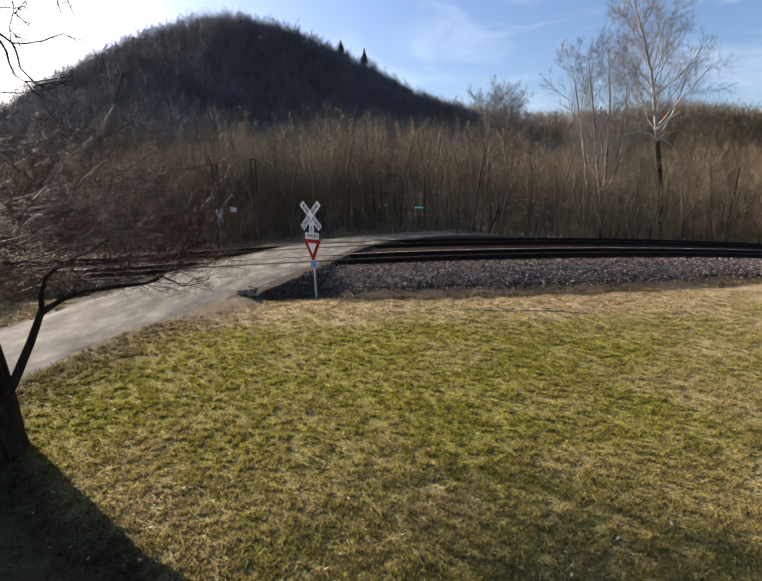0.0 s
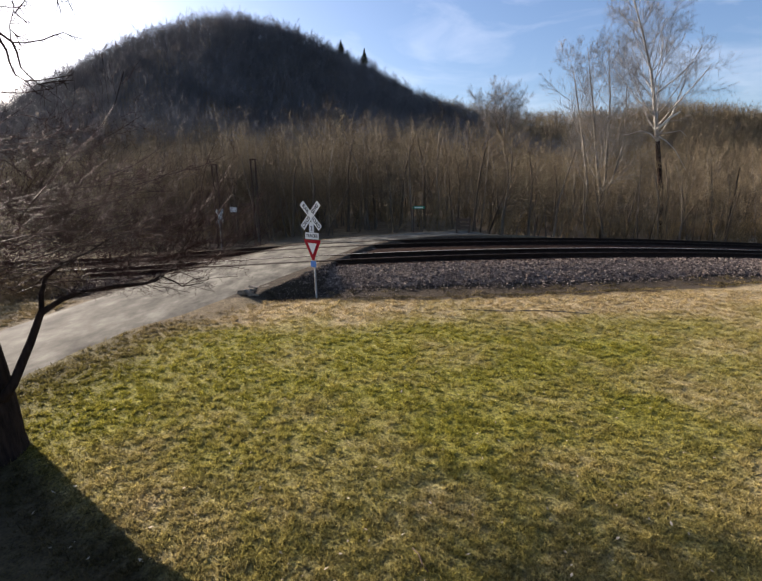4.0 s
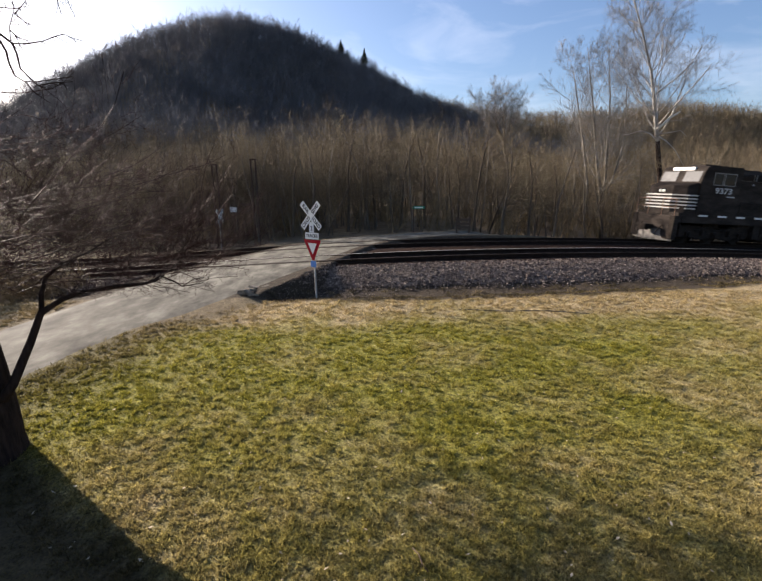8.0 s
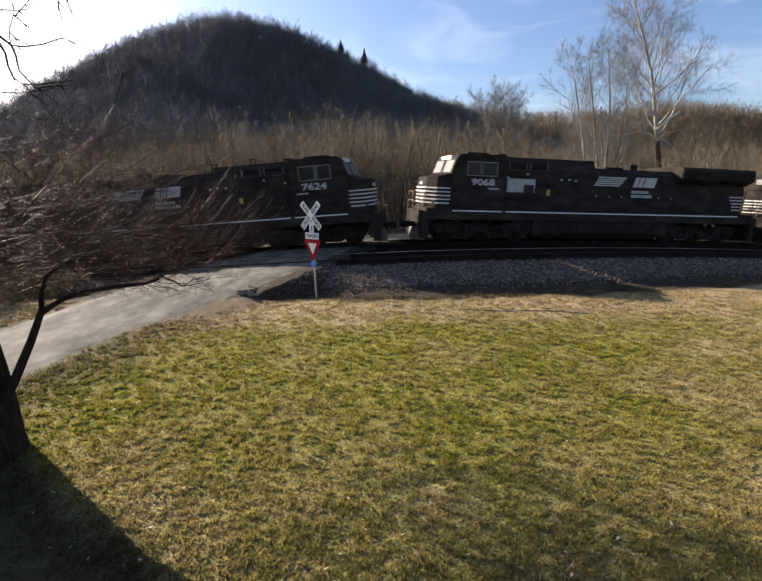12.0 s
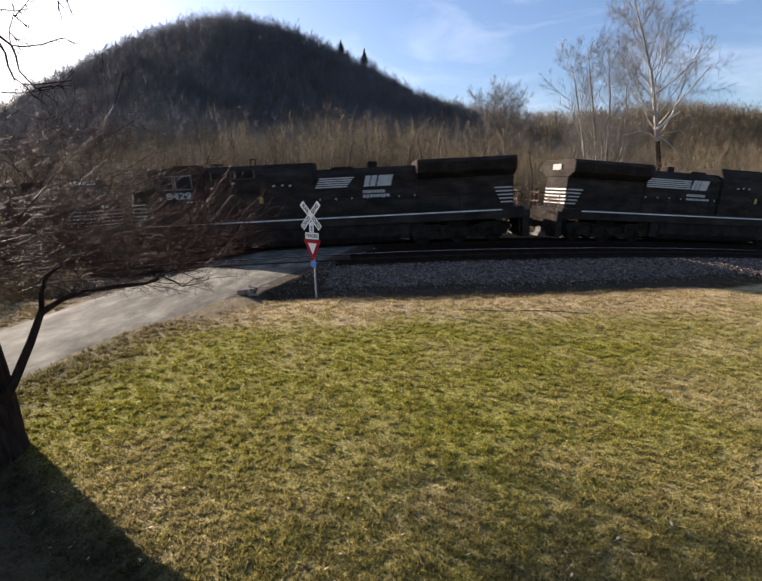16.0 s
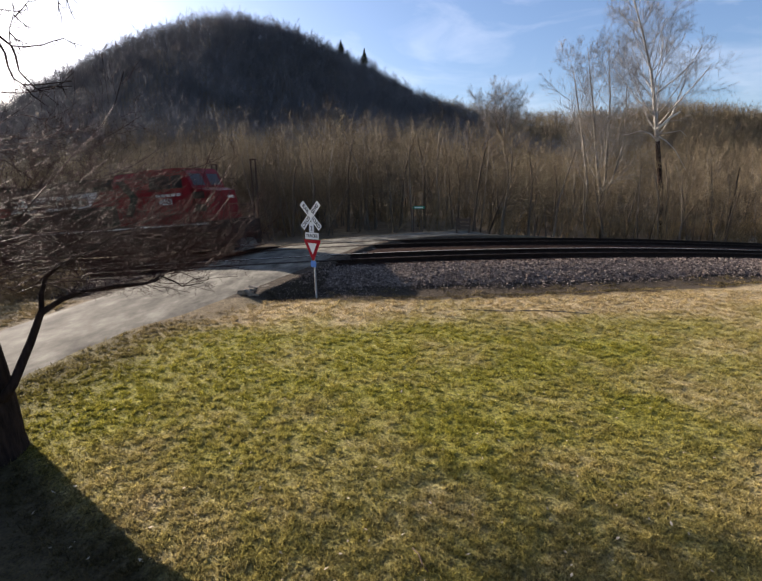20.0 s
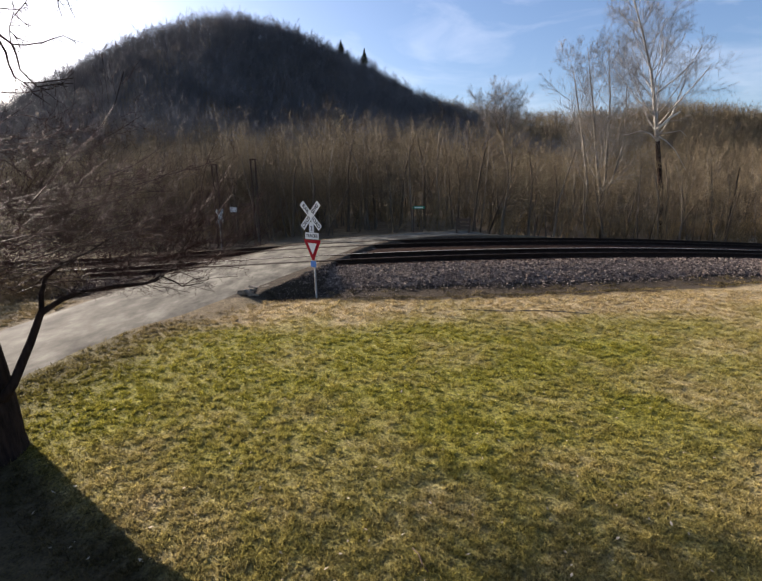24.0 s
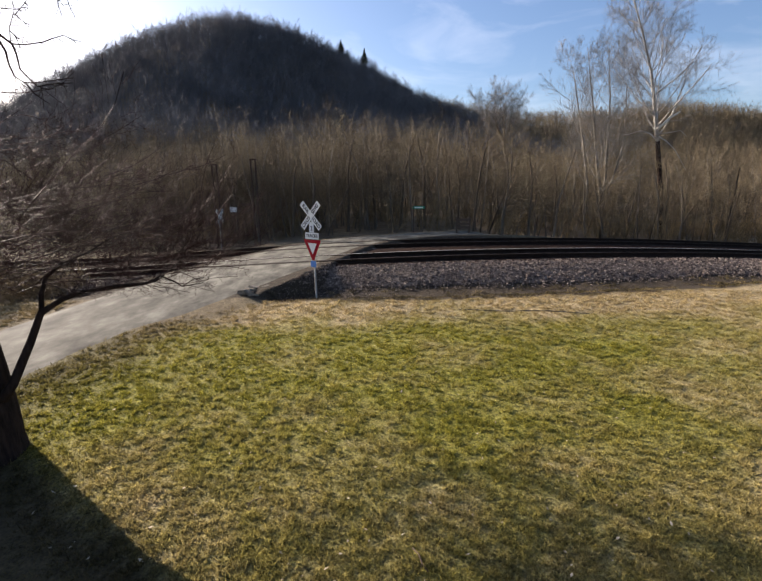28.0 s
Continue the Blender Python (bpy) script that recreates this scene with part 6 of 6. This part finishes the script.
    up = [s for s in up if not (s[0].y > 0.5 and s[0].z - 3.5 < 0.62 * s[0].y and s[0].x > -0.84 * s[0].y - 0.3) and not (abs(s[0].x) < 1.2 and s[0].y < 3)]
    part("upper_crown", seg_mesh("upper_crown", up, M_BARK_DARK, 4, 0.004), M_BARK_DARK, t)
    hang = part("hanging_branch", hanging_mesh(), M_BARK_DARK, t, "thin hanging branch with knobbly twigs")
    return t, hang


def hanging_mesh():
    """Thin branches that hang into view from above; their own space is at the branch's root."""
    b = Build()
    root = Vector((-4.5, 5.2, 5.5))
    rng = random.Random(12)
    lines = (
        [(-4.5, 5.2, 5.5), (-4.15, 5.15, 5.17), (-3.96, 5.1, 5.0), (-3.74, 5.07, 4.84), (-3.69, 5.04, 4.74), (-3.65, 5.0, 4.59), (-3.56, 4.98, 4.5), (-3.47, 4.96, 4.42), (-3.34, 4.95, 4.39)],
        [(-3.96, 5.1, 5.0), (-3.86, 5.07, 4.86), (-3.8, 5.05, 4.76), (-3.77, 5.02, 4.64), (-3.71, 4.99, 4.52), (-3.61, 4.97, 4.46), (-3.47, 4.97, 4.46), (-3.12, 4.98, 4.51)],
        [(-3.74, 5.07, 4.84), (-3.61, 5.06, 4.83), (-3.42, 5.07, 4.86), (-3.32, 5.08, 4.9), (-3.22, 5.09, 4.93), (-3.12, 5.08, 4.89), (-3.01, 5.07, 4.86)],
        [(-3.75, 5.07, 4.86), (-3.76, 5.1, 5.0), (-3.72, 5.15, 5.17), (-3.76, 5.19, 5.36)],
        [(-3.59, 4.97, 4.45), (-3.51, 4.95, 4.35), (-3.44, 4.93, 4.31)],
        [(-3.72, 5.14, 5.14), (-3.67, 5.13, 5.1), (-3.61, 5.12, 5.05), (-3.54, 5.11, 5.02)],
        [(-3.36, 5.2, 5.6), (-3.29, 5.19, 5.33), (-3.27, 5.16, 5.22), (-3.24, 5.14, 5.13)],
        [(-3.29, 5.19, 5.6), (-3.2, 5.19, 5.33), (-3.16, 5.16, 5.22), (-3.12, 5.14, 5.14)],
        [(-3.76, 5.1, 4.97), (-3.69, 5.08, 4.9), (-3.56, 5.07, 4.86)],
        [(-3.86, 5.15, 5.19), (-3.71, 5.15, 5.18), (-3.59, 5.15, 5.2)],
        [(-3.71, 5.13, 5.12), (-3.64, 5.16, 5.21), (-3.56, 5.18, 5.31)],
        [(-3.47, 4.96, 4.42), (-3.32, 4.97, 4.45), (-3.12, 4.97, 4.46)],
        [(-4.5, 5.2, 5.5), (-4.0, 5.3, 5.7), (-3.6, 5.25, 5.72), (-3.3, 5.2, 5.6)],
    )
    for k, ln in enumerate(lines):
        r0 = (0.017, 0.014, 0.008)[k] if k < 3 else 0.006
        q = [Vector(p) - root for p in ln]
        b.tube(q, [lerp(r0, 0.0035, i / (len(q) - 1)) for i in range(len(q))], 6)
        for i in range(7):
            a = rng.randrange(len(q) - 1)
            p = q[a].lerp(q[a + 1], rng.random())
            e = p + Vector((rng.gauss(0.04, 0.05), rng.gauss(0, 0.05), rng.gauss(-0.05, 0.06)))
            b.tube([p, p.lerp(e, 0.5) + Vector((0.01, 0, -0.01)), e], [0.004, 0.0032, 0.0026], 4)
    return b.mesh("hanging_branch", 0, True)


SHADE_TREE, HANGING = big_tree()


def roadside_brush():
    rng = np.random.RandomState(14)
    n = 900
    x, y = rng.uniform(-30, -12.2, n), rng.uniform(9, 24, n)
    v, _ = track_dist(x, y)
    ok = (v > 6.5) & (road_dist(x, y) > 2.9) & (x > -1.0 * y - 3)
    x, y = x[ok], y[ok]
    sz = 0.35 + 0.65 * np.clip((road_dist(x, y) - 3.0) / 3.0, 0, 1) * rng.uniform(0.7, 1.2, len(x))
    kinds = variants(4, SHRUB, 1.1, 0.02, 0.006, 171, stems=6, lean=0.4)
    forest("roadside_brush", kinds, list(zip(x, y, ground_height(x, y), sz)), M_BRUSH, "low tangle of dry brown brush across the road", "brush")


roadside_brush()


# ---- grass and ballast stones ----
def grass():
    rng = np.random.RandomState(3)
    n = 420000
    # tufts, denser towards the house, and loose blades between them
    nt = 15000
    ty = 3.0 + 13.0 * rng.uniform(0, 1, nt) ** 1.6
    tx = rng.uniform(-0.92, 0.92, nt) * (ty + 1.2)
    tr = rng.uniform(0.03, 0.085, nt) * (0.75 + 0.045 * ty)
    pick = rng.randint(0, nt, n)
    rad = np.sqrt(rng.uniform(0, 1, n)) * tr[pick]
    ang = rng.uniform(0, 2 * math.pi, n)
    x, y = tx[pick] + rad * np.cos(ang), ty[pick] + rad * np.sin(ang)
    loose = rng.uniform(0, 1, n) < 0.3
    ly = 3.0 + 13.0 * rng.uniform(0, 1, n) ** 1.6
    y = np.where(loose, ly, y)
    x = np.where(loose, rng.uniform(-0.92, 0.92, n) * (ly + 1.2), x)
    tall = np.where(loose, 0.55, 1.25 - 0.55 * (rad / tr[pick]) ** 2) * (0.7 + 0.6 * rng.uniform(0, 1, nt)[pick])
    v, _ = track_dist(x, y)
    r = road_dist(x, y)
    ok = (v > 9.85 + 0.45 * rng.uniform(0, 1, n)) & (r > 1.72 + 0.4 * rng.uniform(0, 1, n))
    # few blades inside the trunk's shadow, so the dark painted there shows
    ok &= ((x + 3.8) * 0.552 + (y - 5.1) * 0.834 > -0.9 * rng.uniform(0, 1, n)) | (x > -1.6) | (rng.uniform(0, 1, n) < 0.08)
    x, y, tall = x[ok], y[ok], tall[ok]
    n = len(x)
    z = ground_height(x, y, False) - 0.004
    h = rng.uniform(0.028, 0.068, n) * tall * (0.8 + 0.03 * y)
    w = rng.uniform(0.004, 0.009, n) * (0.8 + 0.09 * y)
    a = rng.uniform(0, 2 * math.pi, n)
    ln = rng.uniform(0.3, 1.3, n) * h
    la = rng.uniform(0, 2 * math.pi, n)
    V = np.empty((n, 3, 3))
    V[:, 0] = np.stack([x - w * np.cos(a), y - w * np.sin(a), z], -1)
    V[:, 1] = np.stack([x + w * np.cos(a), y + w * np.sin(a), z], -1)
    V[:, 2] = np.stack([x + ln * np.cos(la), y + ln * np.sin(la), z + h], -1)
    me = array_mesh("grass", V.reshape(-1, 3), np.arange(3 * n).reshape(-1, 3), M_GRASS)
    at = me.color_attributes.new("zone", "FLOAT_COLOR", "POINT")
    at.data.foreach_set("color", zone_colour(V[:, :, 0].ravel(), V[:, :, 1].ravel()))
    tagged(new("grass", me), "short mown winter grass, green with straw-coloured patches", "grass", kind="stuff")


grass()


def stones():
    rng = np.random.RandomState(9)
    n = 42000
    s = rng.uniform(-22, 40, n)
    off = rng.uniform(5.5, 8.3, n)
    near = rng.uniform(0, 1, n) < 0.2
    s = np.where(near, rng.uniform(-4.5, 1.5, n), s)
    off = np.where(near, rng.uniform(5.5, 9.2, n), off)
    xs = np.interp(s, TS, TX)
    m = track_slope(xs)
    k = np.sqrt(1 + m * m)
    x, y = xs + off * m / k, track_y(xs) - off / k
    fine = np.where(near, 0.5, 1.0)[:, None, None]
    ok = (road_dist(x, y) > 2.12) & (near | (rng.uniform(0, 1, n) < np.clip((8.3 - off) / 0.6, 0.08, 1)))
    x, y = x[ok], y[ok]
    n = len(x)
    z = ground_height(x, y) + 0.055 * smooth01(8.3, 7.3, off[ok]) + 0.004
    base = np.array([(1, 0, 0), (-1, 0, 0), (0, 1, 0), (0, -1, 0), (0, 0, 1), (0, 0, -1)], float)
    tri = np.array([(0, 2, 4), (2, 1, 4), (1, 3, 4), (3, 0, 4), (2, 0, 5), (1, 2, 5), (3, 1, 5), (0, 3, 5)])
    size = fine[ok] * rng.uniform(0.014, 0.05, (n, 1, 1)) * rng.uniform(0.45, 1.45, (n, 6, 1))
    P = base[None] * size
    a = rng.uniform(0, 2 * math.pi, n)
    c, d = np.cos(a)[:, None], np.sin(a)[:, None]
    b = rng.uniform(-0.7, 0.7, n)
    cb, sb = np.cos(b)[:, None], np.sin(b)[:, None]
    X, Y, Z = P[..., 0], P[..., 1], P[..., 2]
    Y, Z = Y * cb - Z * sb, Y * sb + Z * cb
    Q = np.stack([X * c - Y * d + x[:, None], X * d + Y * c + y[:, None], Z + z[:, None]], -1)
    F = tri[None] + (np.arange(n) * 6)[:, None, None]
    ob = new("ballast_stones", array_mesh("ballast_stones", Q.reshape(-1, 3), F.reshape(-1, 3), M_STONE))
    tagged(ob, "loose crushed grey ballast stones on the track bank", "ballast", kind="stuff")


stones()


def ditch_weeds():
    """Clumps of dead stems along the ditch and the road's edge."""
    rng = np.random.RandomState(31)
    m = 1500
    s = rng.uniform(-6, 44, m)
    off = np.where(rng.uniform(0, 1, m) < 0.6, rng.normal(9.6, 0.25, m), rng.uniform(8.0, 9.6, m))
    xs = np.interp(s, TS, TX)
    sl = track_slope(xs)
    k = np.sqrt(1 + sl * sl)
    cx0, cy0 = xs + off * sl / k, track_y(xs) - off / k
    keep = (road_dist(cx0, cy0) > 2.3) & (wave(0.8 * cx0, 0.8 * cy0, 6) > -0.35)
    cx0, cy0 = cx0[keep], cy0[keep]
    per = 26
    n = len(cx0) * per
    x, y = np.repeat(cx0, per) + rng.normal(0, 0.09, n), np.repeat(cy0, per) + rng.normal(0, 0.07, n)
    z = ground_height(x, y) + 0.0
    h = rng.uniform(0.03, 0.13, n) * np.repeat(rng.uniform(0.4, 1.1, len(cx0)), per)
    w = rng.uniform(0.005, 0.010, n)
    a, la = rng.uniform(0, 6.283, n), rng.uniform(0, 6.283, n)
    ln = rng.uniform(0.2, 1.4, n) * h
    V = np.empty((n, 3, 3))
    V[:, 0] = np.stack([x - w * np.cos(a), y - w * np.sin(a), z], -1)
    V[:, 1] = np.stack([x + w * np.cos(a), y + w * np.sin(a), z], -1)
    V[:, 2] = np.stack([x + ln * np.cos(la), y + ln * np.sin(la), z + h], -1)
    ob = new("ditch_weeds", array_mesh("ditch_weeds", V.reshape(-1, 3), np.arange(3 * n).reshape(-1, 3), M_WEED))
    tagged(ob, "dead brown weeds and dry grass along the ditch", "weeds", kind="stuff")


ditch_weeds()


def fallen_stick():
    t = thing("fallen_stick", "short dead brown stick lying on the grass", "stick", at=pose(0.42, 3.95, -0.38, 0, 0, 112))
    part("stem", Build().tube([(-0.16, 0, 0), (-0.05, 0.015, 0.012), (0.06, -0.005, 0.015), (0.17, 0.02, 0.01)], [0.005, 0.008, 0.009, 0.006], 7), M_BROWNWOOD, t, smooth=True)
    part("twig", Build().tube([(-0.05, 0.015, 0.012), (-0.1, 0.06, 0.02)], [0.005, 0.003], 5), M_BROWNWOOD, t)


fallen_stick()


def curled_twig():
    t = thing("fallen_twig", "small curled dead twig lying on the grass", "twig", at=pose(-1.55, 4.8, -0.37, 0, 0, 60))
    part("stem", Build().tube([(-0.12, 0, 0.0), (-0.06, 0.03, 0.025), (0.02, 0.02, 0.03), (0.08, -0.03, 0.02), (0.1, -0.08, 0.005)], [0.003, 0.005, 0.006, 0.005, 0.003], 6), M_BROWNWOOD, t, smooth=True)
    part("shoot", Build().tube([(-0.06, 0.03, 0.025), (-0.09, 0.08, 0.03)], [0.004, 0.002], 5), M_BROWNWOOD, t)


curled_twig()


def lawn_cable():
    pts = [(x, lerp(13.45, 12.95, (x - 2.4) / 4.0) + 0.03 * math.sin(3 * x), -0.36) for x in np.arange(2.4, 6.4, 0.2)]
    t = thing("garden_cable", "thin dark cable lying across the straw-coloured grass", "cable")
    part("cable", Build().tube([(x, y, float(ground_height(x, y)) + 0.03) for x, y, z in pts], 0.014, 6), M_SIGNBLACK, t)


lawn_cable()


def leaves():
    rng = np.random.RandomState(21)
    n = 260
    y = 3.4 + 9.0 * rng.uniform(0, 1, n) ** 1.4
    x = rng.uniform(-0.9, 0.9, n) * y
    z = ground_height(x, y) + rng.uniform(0.02, 0.045, n)
    a = rng.uniform(0, 6.283, n)
    L = rng.uniform(0.014, 0.036, n)
    W = L * rng.uniform(0.3, 0.6, n)
    tilt = rng.uniform(-0.5, 0.5, n)
    q = []
    for u, w in ((-1, 0), (0, -1), (1, 0), (0, 1)):
        q.append(np.stack([x + u * L * np.cos(a) - w * W * np.sin(a), y + u * L * np.sin(a) + w * W * np.cos(a), z + tilt * u * L], -1))
    V = np.stack(q, 1).reshape(-1, 3)
    ob = new("fallen_leaves", array_mesh("fallen_leaves", V, np.arange(4 * n).reshape(-1, 4), M_LEAF))
    tagged(ob, "scattered small pale dead leaves on the lawn", "leaves", kind="stuff")


leaves()


# ---- what moves ----
def motions():
    train_rows()
    root = pose(-4.5, 5.2, 5.5)
    sway = [(0.0, 0.0), (1.5, 0.5), (3.0, 0.0), (5.0, -0.6), (7.0, 0.3), (9.0, 0.0), (11.0, 0.8), (13.0, 2.0), (15.0, 1.0), (17.0, 2.2), (19.0, 1.2), (20.0, 1.8), (22.0, 0.6), (25.0, 0.8), (26.5, 0.0), (28.0, 0.6)]
    walk(HANGING, [(t, root @ pose(0, 0, 0, 0, a, a * 0.4)) for t, a in sway])


motions()
